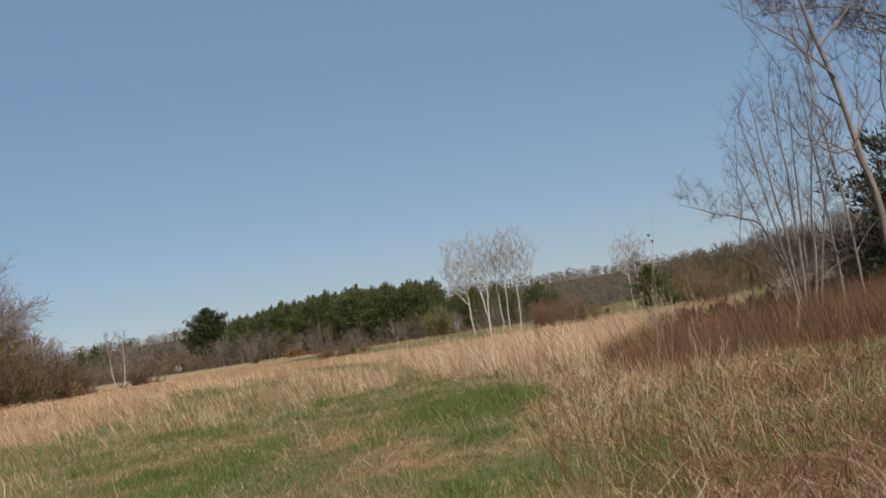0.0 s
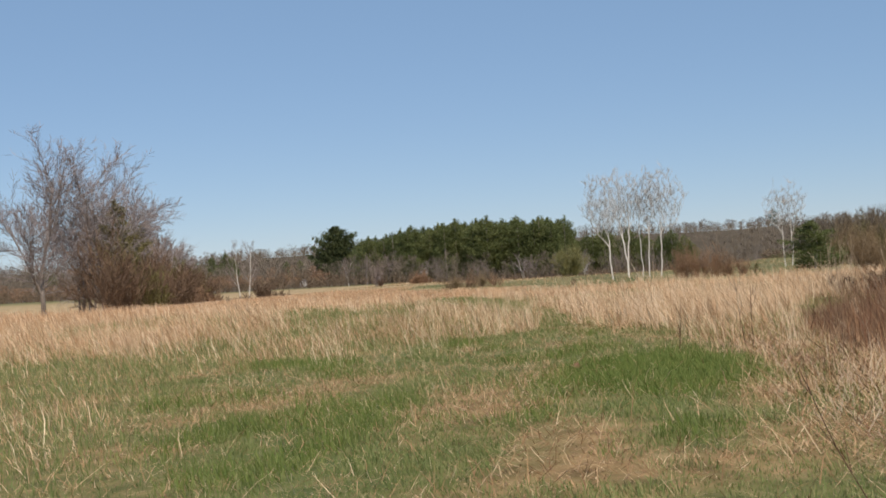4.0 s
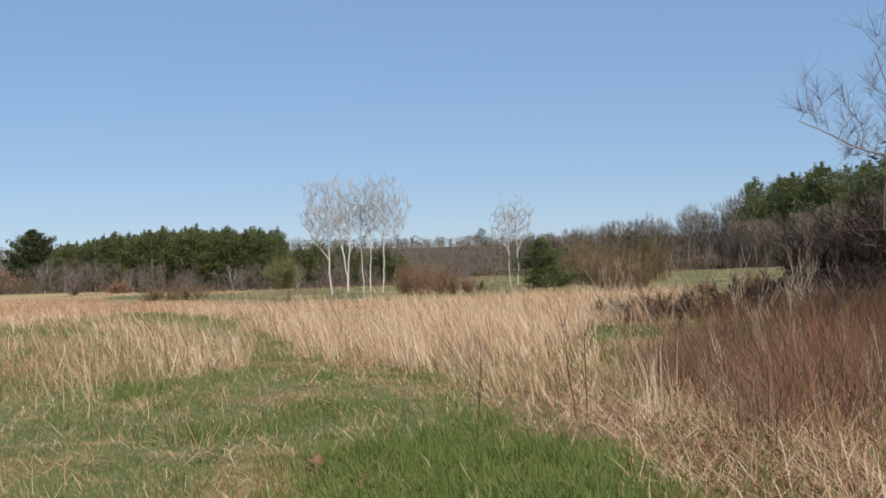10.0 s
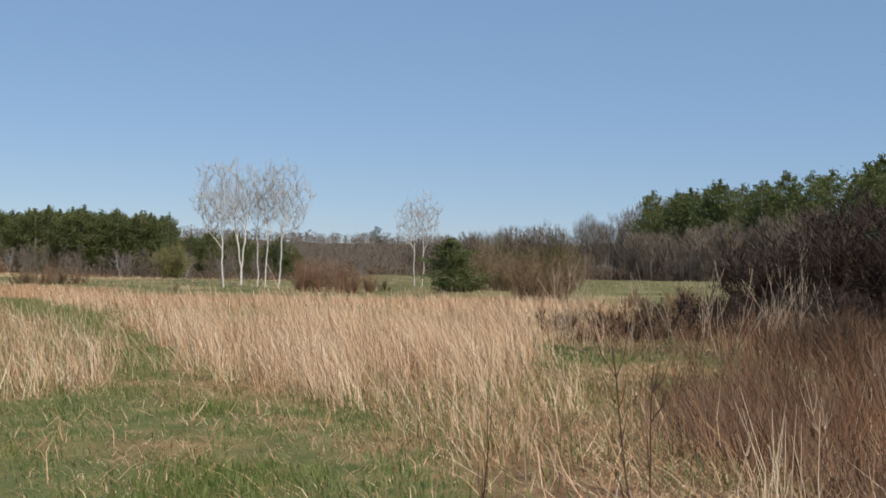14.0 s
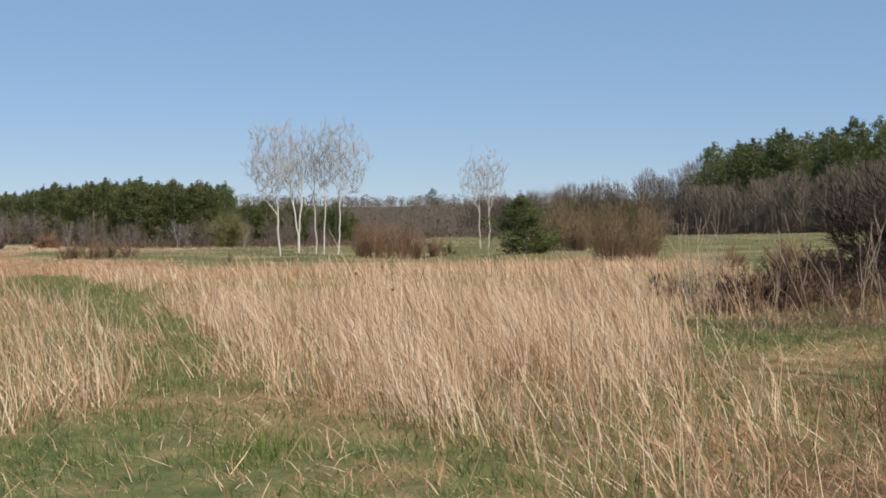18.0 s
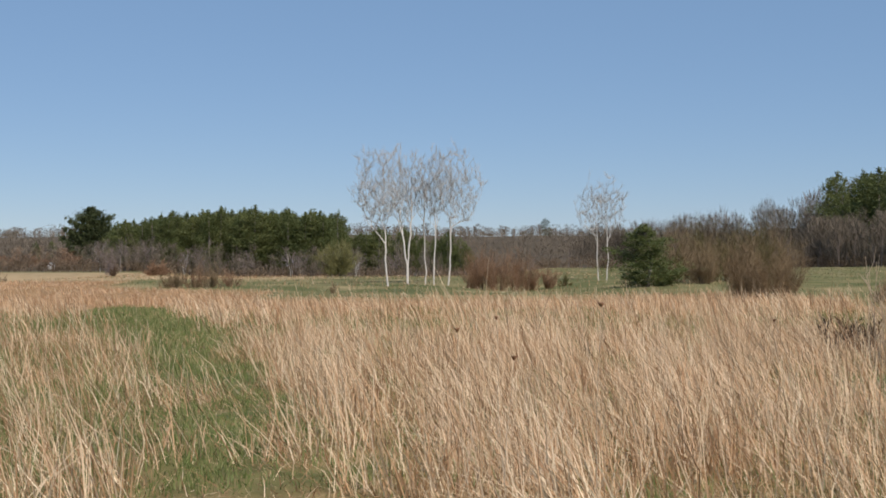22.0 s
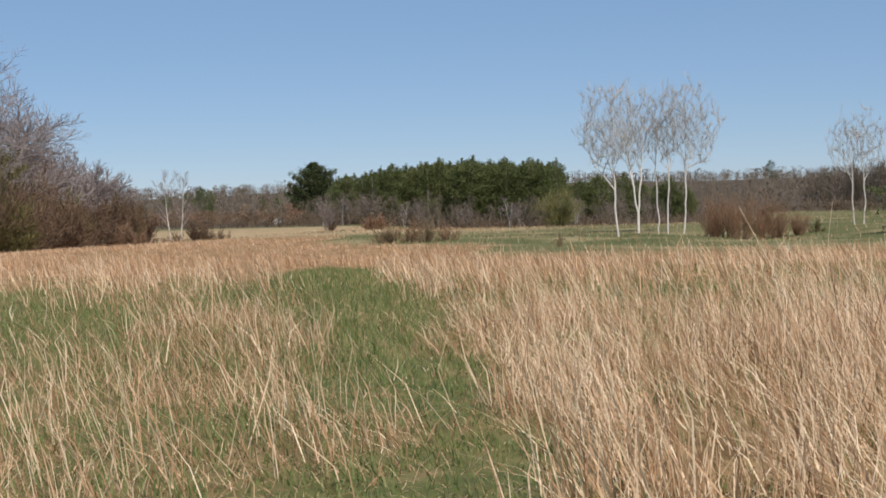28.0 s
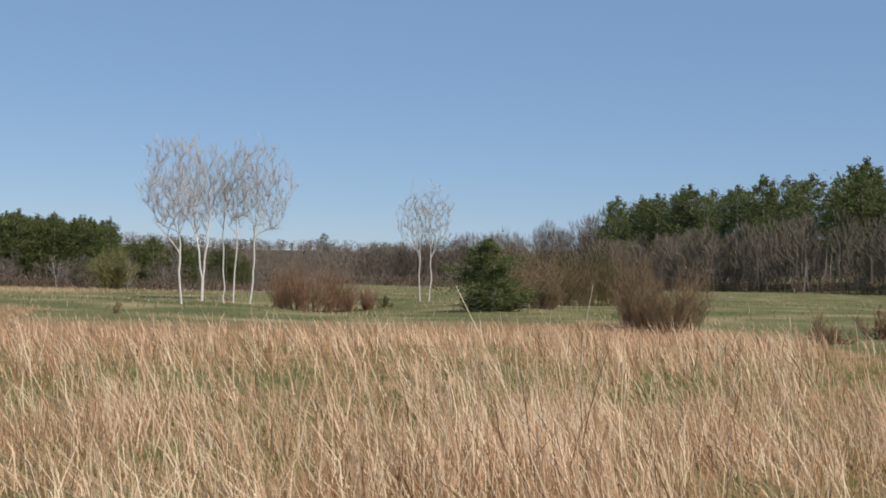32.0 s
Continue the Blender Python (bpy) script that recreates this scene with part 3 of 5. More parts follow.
grass("lush_grass", "darker green tufts standing in the mown way", LUSH, rng, scatter(rng, 130000, -9, 2.5, 5, 30, lambda x, y: mown(x, y) * smooth(0.55, 0.75, mottle(x / 0.8 + 40, y / 1.5 + 7)) * np.clip(1 - worn(x, y), 0, 1)),
      lambda x, y: 0.12 + 0.09 * clump(x, y, 0.3), lambda x, y: 0.008 + 0 * x, (-0.15, 0.0), 0.3)
grass("thatch", "reddish brown dead thatch lying in worn patches", WEED, rng, scatter(rng, 170000, -9, 3, 6, 40, lambda x, y: np.clip(0.6 * worn(x, y), 0, 1)),
      lambda x, y: 0.2 + 0 * x, lambda x, y: 0.006 + 0 * x, (-0.15, 0.0), 0.6, 0.08, 0.93)
straw_bits = lambda x, y: np.clip(0.22 + 0.4 * smooth(0.7, 1.3, x) * (1 - smooth(13, 15, y)) + 0.9 * worn(x, y) + 0.8 * matted(x, y) + 0.5 * smooth(-0.2, 0.8, x) * (1 - smooth(18, 24, y)) * clump(x, y, 0.6) + 0.75 * clump(x, y, 0.75) * clump(y, x, 1.9) + 0.7 * brush_side(x, y) * (1 - smooth(21, 26, y)) * clump(x, y, 0.6), 0, 1) * (1 - 0.5 * smooth(38, 48, y)) * np.where(x < 8, 1, 0)
grass("thatch", "rust-brown dead leaves and stems lying beside the way", WEED, rng, scatter(rng, 90000, 0.0, 5.0, 5, 22, lambda x, y: smooth(0.2, 0.9, x + 0.5 * (mottle(x * 1.3, y * 0.8) - 0.5)) * (0.15 + 0.85 * clump(x, y, 0.7))),
      lambda x, y: 0.26 + 0 * x, lambda x, y: 0.0055 + 0.00006 * y, (-0.1, 0.0), 0.6, 0.08, 0.8)
grass("thatch", "flattened straw lying on the turf", THATCH, rng, scatter(rng, 260000, -12, 8, 5, 50, straw_bits),
      lambda x, y: 0.30 + 0 * x, lambda x, y: 0.0045 + 0.00008 * y, (-0.2, 0.0), 0.6, 0.06, 0.92)
grass("thatch", "bits of dead straw scattered through the turf", STRAW, rng, scatter(rng, 105000, -14, 6, 7, 62, lambda x, y: np.clip(mown(x, y) + under_turf(x, y), 0, 1) * (0.12 + 0.88 * clump(x, y, 0.8))),
      lambda x, y: 0.16 + 0.07 * clump(x, y, 0.5), lambda x, y: 0.0042 + 0.00009 * y, (-0.2, 0.0), 0.6, 0.06, 0.6)
grass("thatch", "jumbled broken straw stalks beside the way", THATCH, rng, scatter(rng, 60000, -6, 6, 7, 30, lambda x, y: np.clip(0.05 + 0.9 * smooth(-0.3, 0.4, x + 0.4 * (mottle(x * 2, y) - 0.5)) * (1 - smooth(2.8, 4.0, x)) * smooth(11, 14, y) * (1 - smooth(26, 29, y)) * (0.08 + 0.92 * clump(x, y, 0.45)) * (1 - 0.8 * np.exp(-(((x + 1.0) / 1.25) ** 2 + ((y - 20.4) / 2.4) ** 2) ** 2)), 0, 1)),
      lambda x, y: 0.46 + 0 * x, lambda x, y: 0.006 + 0.0001 * y, (-0.2, 0.0), 0.6, 0.06, 0.84)
grass("thatch", "tangled mat of broken straw beside the weeds", THATCH, rng, scatter(rng, 24000, -0.6, 5.0, 17.5, 26, lambda x, y: smooth(-0.3, 0.5, x - 0.10 * (y - 20)) * (1 - smooth(3.4, 4.8, x)) * (0.1 + 0.9 * clump(x, y, 0.5)) * (1 - 0.9 * np.exp(-(((x + 1.0) / 1.25) ** 2 + ((y - 20.4) / 2.4) ** 2) ** 2))),
      lambda x, y: 0.5 + 0 * x, lambda x, y: 0.0055 + 0.00008 * y, (-0.25, 0.0), 0.6, 0.06, 0.78, 0.6)
grass("thatch", "coarse pale stalks fallen across the weeds", CANE, rng, scatter(rng, 8000, -0.5, 4.5, 6, 25, lambda x, y: smooth(0.0, 0.6, x) * (0.1 + 0.9 * clump(x, y, 0.5))),
      lambda x, y: 0.62 + 0 * x, lambda x, y: 0.005 + 0.0001 * y, (-0.2, 0.0), 0.6, 0.05, 0.8)
grass("red_brown_weeds", "dead red-brown weed stems beside the way", WEED, rng, scatter(rng, 250000, 0, 18, 5.5, 46, lambda x, y: 0.85 * brush_side(x, y) * (0.12 + 0.88 * clump(x, y, 0.5)) * (0.12 + 0.88 * smooth(20.5, 24, y) + 0.10 * (1 - smooth(11, 14, y))) * (1 - 0.8 * smooth(30, 34, y))),
      lambda x, y: 0.34 + smooth(19, 23, y) * (0.25 + 0.5 * clump(x, y, 1.1)), lambda x, y: 0.006 + 0.00008 * y, (-0.08, 0.0), 0.28)
grass("dry_grass", "short brown undergrowth between the taller dry grass", THATCH, rng, scatter(rng, 100000, -9, 9, 26, 48, lambda x, y: 0.8 * (1 - mown(x, y)) * (0.2 + 0.8 * clump(x, y, 0.5)) * (1 - brush_side(x, y))),
      lambda x, y: 0.22 + 0.14 * clump(x, y, 0.5), lambda x, y: 0.004 + 0.00007 * y, (-0.3, -0.05), 0.5, 0.1, 0.25, 0.5)
grass("brown_weeds", "tall dull brown weeds before the brambles", BRAMBLE, rng, scatter(rng, 130000, 1.5, 13, 22, 41, lambda x, y: (0.1 + 0.9 * clump(x, y, 0.6)) * off_clearing(x, y) * smooth(-0.5, 0.6, x - np.interp(y, [23, 28, 36, 41], [1.3, 1.9, 6.6, 8.2]))),
      lambda x, y: 0.42 + 0.4 * clump(x, y, 0.9), lambda x, y: 0.0055 + 0.00008 * y, (-0.12, 0.0), 0.26, 0.12, 0.0, 0.4)
grass("bold_grass", "coarse bleached stalks crowding the side of the way", PALE, rng, scatter(rng, 34000, -5, 6, 27, 48, dry_chance),
      lambda x, y: 0.58 + 0.22 * mottle(x / 0.6, y / 0.8), lambda x, y: 0.0048 + 0.00005 * y, (-0.42, -0.1), 0.4, 0.06, 0.0, 0.6)
grass("field_grass", "mixed green and straw tufts of the far meadow", FIELD, rng, scatter(rng, 60000, -120, 110, 74, 220, lambda x, y: 0.8 * meadow(x, y)),
      lambda x, y: 0.16 + 0 * x, lambda x, y: 0.03 + 0 * x, (-0.1, 0.0), 0.3)

grass("field_straw", "low bleached tufts of the far meadow", STRAW, rng, scatter(rng, 70000, -120, 110, 68, 240, lambda x, y: np.clip(meadow(x, y) * clump(x, y, 3.0) * (1 - 0.85 * smooth(5, 20, x)), 0, 1)),
      lambda x, y: 0.20 + 0.12 * clump(x, y, 5.0), lambda x, y: 0.012 + 0.0001 * y, (-0.15, 0.0), 0.3)

# ---- white-barked trees ----
def branching(r, trunk, targets, clear):
    """A limb system that reaches every target: each joins the nearest wood below it. Gives paths of (points, how many tips hang on each point)."""
    pos = np.zeros((len(trunk) + 12 * len(targets), 3))
    parent = np.full(len(pos), -1)
    load = np.zeros(len(pos))
    n = len(trunk)
    pos[:n] = trunk
    parent[1:n] = np.arange(n - 1)
    paths = [list(range(n))]
    foot = trunk[min(clear, n - 1)]
    for target in targets[np.argsort(np.linalg.norm(targets - foot, axis=1))]:
        d = target - pos[clear:n]
        far = np.linalg.norm(d, axis=1) + 1e-6
        i = clear + int(np.argmin(far * (1 + 2.2 * np.clip(0.82 - d[:, 2] / far, 0, 2))))
        run = target - pos[i]
        size = np.linalg.norm(run)
        back = unit(pos[i] - pos[parent[i]]) if parent[i] >= 0 else np.array([0, 0, 1.0])
        bow = pos[i] + size * 0.45 * unit(back * 0.3 + unit(run) - np.array([0, 0, 0.12]))
        steps = min(10, max(2, int(size / 0.22)))
        path = [i]
        for k in range(1, steps + 1):
            u = k / steps
            pos[n] = pos[i] * (1 - u) ** 2 + bow * 2 * u * (1 - u) + target * u * u + r.normal(size=3) * 0.004 * (k < steps)
            parent[n] = path[-1]
            path.append(n)
            n += 1
        paths.append(path)
        while i >= 0:
            load[i] += 1
            i = parent[i]
        load[path[1:]] += 1
    return [(pos[p], load[p]) for p in paths]


def birch(seed, x, y, label, crown, tips, stem=0.05, fork=0, lean=0.0, round_top=0.55):
    """A white-barked tree. crown: sideways shift, half width, lowest and highest z of its dome; fork: height at which the trunk parts, if it does."""
    r = np.random.default_rng(seed)
    top = thing("birch_tree", label, "tree", "white-barked trees in the field")
    shift, half, low, high = crown
    q = r.normal(size=(tips * 5, 3))
    q /= np.linalg.norm(q, axis=1)[:, None]
    q *= r.random((len(q), 1)) ** 0.42
    q = q[q[:, 2] > -0.8][:tips]
    # widest above the middle, narrowing to the clear trunk below
    slim = 0.66 + 0.34 * smooth(-0.9, 0.1, q[:, 2])
    targets = np.stack([shift + q[:, 0] * half * slim, q[:, 1] * half * slim, (low + high) / 2 + q[:, 2] * (high - low) / 2 * (1 + 0.08 * r.normal(size=len(q)))], 1)
    fine = Shape()
    trunks = [(lean, shift * 0.5)] if not fork else [(lean - 0.06, shift * 0.5 - half * 0.32), (lean + 0.05, shift * 0.5 + half * 0.32)]
    for s, (tilt, end) in enumerate(trunks):
        u = np.linspace(0, 1, 15)
        rise = low + (high - low) * round_top
        bend = np.cumsum(r.normal(size=15)) * 0.034
        spread = smooth(fork / rise, 1, u) if fork else u
        trunk = np.stack([end * spread + tilt * rise * np.sin(u * 3.0) * 0.35 + bend, np.cumsum(r.normal(size=15)) * 0.02 * u, -0.15 + u * (rise + 0.15)], 1)
        if fork:
            trunk[:, 0] = np.where(trunk[:, 2] < fork, 0.02 * (s * 2 - 1), trunk[:, 0])
        mine = targets if not fork else targets[(targets[:, 0] < shift) == (s == 0)]
        for k, (pts, load) in enumerate(branching(r, trunk, mine, int(15 * low / rise * 0.85))):
            radii = np.maximum(0.8 * stem * (np.maximum(load, 0.6) / len(mine)) ** 0.6, 0.0032)
            if k == 0:
                radii = np.maximum(radii, stem * np.linspace(1.0, 0.14, len(radii)) * 0.54)
            if k == 0 or load[min(1, len(load) - 1)] >= 12:
                wood = Shape()
                wood.tube(pts, radii, 6 if k == 0 else 5)
                part("trunk" if k == 0 else "limb", wood, WHITEBARK, top, smooth=True)
            else:
                fine.tube(pts, radii, 3)
            if k:
                m = 22
                j = r.integers(1, len(pts), m)
                way = pts[j] - pts[j - 1]
                way /= np.linalg.norm(way, axis=1)[:, None] + 1e-9
                way = way + r.normal(size=(m, 3)) * 0.36 + np.array([0, 0, 0.35])
                way /= np.linalg.norm(way, axis=1)[:, None]
                long = r.uniform(0.15, 0.55, m)[:, None]
                strips(fine, pts[j], pts[j] + way * long * 0.5 + r.normal(size=(m, 3)) * 0.012, pts[j] + way * long, np.full(m, 0.003), 0.0072)
    part("crown", fine, PALETWIG, top)
    return clear_of(top, placed(x, y, float(height(x, y))))


birch(1, -3.8, 86.5, "slender white-barked tree with a pale domed crown", (-0.5, 1.5, 2.7, 7.0), 300, 0.058)
birch(2, -2.98, 94.4, "white-barked tree forking low into two stems", (-0.15, 1.3, 3.0, 7.85), 260, 0.058, 1.5)
birch(3, -2.0, 95.0, "thin straight white-barked tree with a bare crown", (-0.1, 0.75, 3.6, 7.1), 90, 0.042, 0, -0.04)
birch(4, -1.5, 94.5, "thin straight white-barked tree among its neighbours", (0.0, 1.0, 3.2, 7.7), 160, 0.046)
birch(5, -0.75, 95.0, "tallest white-barked tree with a wide airy crown", (0.5, 1.75, 3.0, 7.95), 330, 0.056)
birch(6, 8.3, 99.0, "slim bare pale tree standing alone in the meadow", (-0.35, 1.05, 2.4, 6.1), 120, 0.045, 0, -0.05, 0.8)
birch(7, 8.9, 99.4, "slim bare pale tree with upright limbs", (0.3, 1.0, 2.4, 6.3), 120, 0.045, 0, 0.02, 0.8)


def thin_birch(seed, x, y, tall, lean, label):
    r = np.random.default_rng(seed)
    plan = ((15, 0.34, 22, 54, 0.34), (12, 0.48, 22, 52, 0.12), (12, 0.5, 20, 55, 0.15))
    t = bare_tree(r, "birch_tree", label, "tree", tall, 0.08, plan, WHITEBARK, TWIG, lean, "white-barked trees in the field", 1, 0.0135, 0.12, 9, None, 0.03, True, 0.3, 0.3)
    return clear_of(t, placed(x, y, float(height(x, y))))


thin_birch(8, -56.2, 166.0, 11.3, (-0.02, 0), "white-barked birch with a thin crown, one of a pair")
thin_birch(9, -55.4, 166.4, 11.1, (0.10, 0), "white-barked birch leaning out from its pair")

# ---- near bare trees ----
def stemmed_tree(seed, label, group, x, y, stems, bark=BARK, twig=TWIG, least=0.0045):
    """A leafless tree from its stems. Each stem: its line of points, thickness at the foot, number of twig ends round it, their spread, where along it they begin, how far they rise."""
    r = np.random.default_rng(seed)
    top = thing("bare_tree", label, "tree", group)
    fine = Shape()
    for line, thick, ends, spread, first, rise in stems:
        line = np.asarray(line, float)
        at = np.linspace(0, 1, len(line))
        u = np.linspace(0, 1, 22)
        stem = np.stack([np.interp(u, at, line[:, i]) for i in range(3)], 1)
        stem[1:-1] = (stem[:-2] + 2 * stem[1:-1] + stem[2:]) / 4
        stem[1:] += np.cumsum(r.normal(size=(21, 3)), 0) * 0.009
        v = first + (1 - first) * r.random(ends) ** 0.9
        size = spread * (0.35 + 0.65 * np.sin(np.pi * (0.15 + 0.8 * v)))[:, None]
        targets = np.stack([np.interp(v, u, stem[:, i]) for i in range(3)], 1) + r.normal(size=(ends, 3)) * size * np.array([1, 1, 0.55])
        targets[:, 2] += rise * r.random(ends)
        for k, (pts, load) in enumerate(branching(r, stem, targets, max(1, int(22 * first * 0.8)))):
            radii = np.maximum(0.6 * thick * (np.maximum(load, 0.5) / ends) ** 0.65, 0.0024)
            if k == 0:
                radii = np.maximum(radii, thick * np.linspace(1, 0.2, 22))
            if k == 0 or load[min(1, len(load) - 1)] >= 7:
                wood = Shape()
                wood.tube(pts, radii, 7 if k == 0 else 5)
                part("stem" if k == 0 else "limb", wood, bark, top, smooth=True)
            else:
                fine.tube(pts, radii, 3)
            if k:
                m = 14
                j = r.integers(1, len(pts), m)
                way = pts[j] - pts[j - 1]
                way /= np.linalg.norm(way, axis=1)[:, None] + 1e-9
                way = way + r.normal(size=(m, 3)) * 0.45 + np.array([0, 0, 0.12])
                way /= np.linalg.norm(way, axis=1)[:, None]
                long = r.uniform(0.12, 0.5, m)[:, None]
                strips(fine, pts[j], pts[j] + way * long * 0.5 + r.normal(size=(m, 3)) * 0.02, pts[j] + way * long, np.full(m, 0.0018), least)
    part("crown", fine, twig, top)
    return clear_of(top, placed(x, y, float(height(x, y))))


# many stems fan out from one root; one branch reaches far out, low over the weeds
fan = [(((dx * 0.12, dy * 0.1, -0.1), (dx * 0.45, dy * 0.4, h * 0.45), (dx, dy, h)), w, 46, 0.42, 0.3, 0.5)
       for dx, dy, h, w in ((-1.15, 0.2, 4.1, 0.03), (-0.85, -0.4, 4.8, 0.034), (-0.5, 0.3, 5.3, 0.04), (-0.1, -0.2, 5.4, 0.042), (0.35, 0.4, 5.3, 0.038), (0.8, -0.3, 5.0, 0.036), (1.25, 0.2, 4.6, 0.03))]
arm = (((-0.35, 0, 1.6), (-0.8, -0.15, 2.55), (-1.55, -0.35, 2.75), (-2.4, -0.6, 3.12)), 0.026, 56, 0.2, 0.25, 0.55)
stemmed_tree(21, "many-stemmed leafless tree with one long low branch", "trees beside the way", 5.9, 27.1, fan + [arm])
stemmed_tree(22, "tall leafless tree with a pale leaning trunk", "trees beside the way", 7.85, 27.0,
             [(((0, 0, -0.1), (-0.12, 0, 2.4), (-0.42, 0.1, 4.4), (-0.95, 0.1, 6.6), (-1.5, 0.2, 9.0)), 0.105, 170, 0.85, 0.38, 0.5),
              (((-0.6, 0, 5.3), (-1.4, -0.2, 6.2), (-2.4, -0.3, 6.9)), 0.03, 70, 0.4, 0.2, 0.4),
              (((-0.8, 0, 6.0), (0.3, 0.2, 7.0), (1.4, 0.3, 7.6)), 0.03, 70, 0.4, 0.2, 0.4)])
for k, (x, y, lean, tall) in enumerate(((8.75, 27.5, -0.06, 7.6), (9.1, 27.2, 0.02, 7.9), (7.5, 28.4, -0.1, 6.6), (6.9, 27.9, -0.05, 5.6), (10.0, 28.6, 0.0, 8.2))):
    stemmed_tree(23 + k, "slim bare pale sapling rising out of the weeds", "trees beside the way", x, y,
                 [(((0, 0, -0.1), (lean * tall * 0.3, 0.05, tall * 0.5), (lean * tall, 0, tall)), 0.038, 90, 0.5, 0.3, 0.4)])
# the dark spreading tree behind, its limbs reaching level over the way
reach = [(((-0.1, 0, z), (dx * 0.45, dy * 0.5, z + 0.5), (dx, dy, z + 0.6)), 0.045, 90, 0.42, 0.2, 0.25)
         for dx, dy, z in ((-3.9, -1.2, 7.0), (-3.4, 0.6, 7.6), (-3.8, -0.4, 8.3), (-2.6, -1.8, 6.3), (-3.0, 0.2, 9.0), (2.4, 0.4, 7.4), (1.8, -1.2, 8.4))]
stemmed_tree(30, "dark spreading bare tree with level limbs", "trees beside the way", 10.6, 31.5,
             [(((0, 0, -0.1), (-0.1, 0.1, 4.5), (-0.2, 0, 10.0)), 0.15, 110, 0.9, 0.5, 0.5)] + reach, BARK, DARKTWIG, 0.007)


def shrub(seed, label, x, y, tall, wide, twig, stems=14, name="shrub", category="shrub", group="", least=0.012, bark=None, dense=1.0, splay=42, split=None):
    r = np.random.default_rng(seed)
    plan = ((int(8 * dense), 0.55, 12, 42, 0.08), (int(8 * dense), 0.5, 15, 50, 0.1))
    t = bare_tree(r, name, label, category, tall, 0.018, plan, bark or twig, twig, (0, 0), group, stems, least, 0.10, splay, None, 0.1, least < 0.015 if split is None else split, tall * 0.22)
    return clear_of(t, placed(x, y, float(height(x, y)), r.uniform(0, 360), 1.0, wide))


for k, (x, y, h) in enumerate(((0.5, 92.5, 2.7), (1.3, 93.4, 3.3), (2.0, 92.4, 3.4), (2.9, 93.3, 3.1), (3.8, 94.0, 2.4), (4.9, 94.4, 1.7))):
    shrub(600 + k, "hazy warm brown brush with soft bare twigs", x, y, h, 0.95, SOFTBRUSH, 26, group="brown brush by the pale trees", least=0.0075, dense=1.7, splay=36)
shrub(607, "low grey-green brush at the edge of the meadow", 5.9, 95.4, 1.0, 1.3, OLIVE, 16, group="brown brush by the pale trees", least=0.012)
for k, (x, y, h) in enumerate(((8.9, 67.2, 2.5), (9.7, 66.6, 3.0), (10.4, 67.4, 2.7), (9.4, 68.4, 3.1))):
    shrub(615 + k, "leggy brown bush with upright twigs", x, y, h, 0.95, BRUSH, 28, group="bushes in the grass", least=0.007, dense=1.6, splay=34)
r = np.random.default_rng(625)
for k in range(15):
    x = 11.5 + 9.0 * (k + r.random()) / 15
    shrub(625 + k, "low hazy brown brush at the edge of the meadow", x, 60 + r.uniform(-3, 5), r.uniform(0.8, 1.4), 1.4, SOFTBRUSH if k % 3 else BRUSH, 16, group="low brush by the meadow", least=0.007, dense=1.3, splay=48)
for k, (x, y, h) in enumerate(((10.4, 90.0, 3.4), (11.6, 92.5, 4.4), (12.6, 90.5, 4.0), (13.8, 93.0, 4.6), (12.2, 88.0, 3.0), (15.2, 94.0, 4.3), (16.6, 95.0, 4.8), (18.0, 96.0, 4.4), (9.6, 86.0, 2.4))):
    shrub(660 + k, "tall hazy olive-brown brush behind the cedar", x, y, h, 1.0, OLIVE if k % 3 == 0 else BRUSH, 34, group="olive brush in the meadow", least=0.0085, dense=1.7, splay=36)
shrub(34, "small twiggy shrub alone in the meadow", -5.66, 75, 0.85, 0.7, BRUSH, 9, least=0.012, splay=30)
shrub(35, "pale bare bush with a dark foot in the far field", -34.8, 154.6, 4.4, 0.75, TWIG, 18, least=0.03, splay=24)
shrub(38, "dark low brush at the foot of the pale bush", -34.3, 154.0, 1.5, 0.8, ROWBRUSH, 24, least=0.03, dense=1.3)
shrub(36, "dark twiggy bush beside the leaning birches", -53.4, 168, 4.8, 1.1, ROWBRUSH, 44, least=0.03, dense=1.5)
for k, (x, y, h) in enumerate(((-57.8, 164, 2.6), (-59.4, 165, 3.6), (-61.6, 168, 4.0), (-64.0, 171, 4.6), (-51.8, 170, 3.2))):
    shrub(720 + k, "brown brush around the leaning birches", x, y, h, 1.1, SOFTBRUSH if k % 2 else ROWBRUSH, 26, group="brush by the birches", least=0.03, dense=1.4)
shrub(37, "low brown bush at the foot of the leaning birches", -54.8, 163, 3.4, 1.2, ROWBRUSH, 34, least=0.03, dense=1.3)
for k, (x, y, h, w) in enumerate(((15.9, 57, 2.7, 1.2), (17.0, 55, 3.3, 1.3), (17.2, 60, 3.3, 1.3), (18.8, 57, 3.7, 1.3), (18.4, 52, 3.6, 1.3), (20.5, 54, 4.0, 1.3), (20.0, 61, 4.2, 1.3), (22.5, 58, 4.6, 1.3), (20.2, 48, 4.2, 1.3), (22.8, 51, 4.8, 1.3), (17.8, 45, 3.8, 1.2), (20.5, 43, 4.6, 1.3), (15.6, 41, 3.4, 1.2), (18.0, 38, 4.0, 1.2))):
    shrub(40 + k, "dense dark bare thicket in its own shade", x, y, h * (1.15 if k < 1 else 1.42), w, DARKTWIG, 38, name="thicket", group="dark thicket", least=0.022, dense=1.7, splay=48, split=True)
r = np.random.default_rng(59)
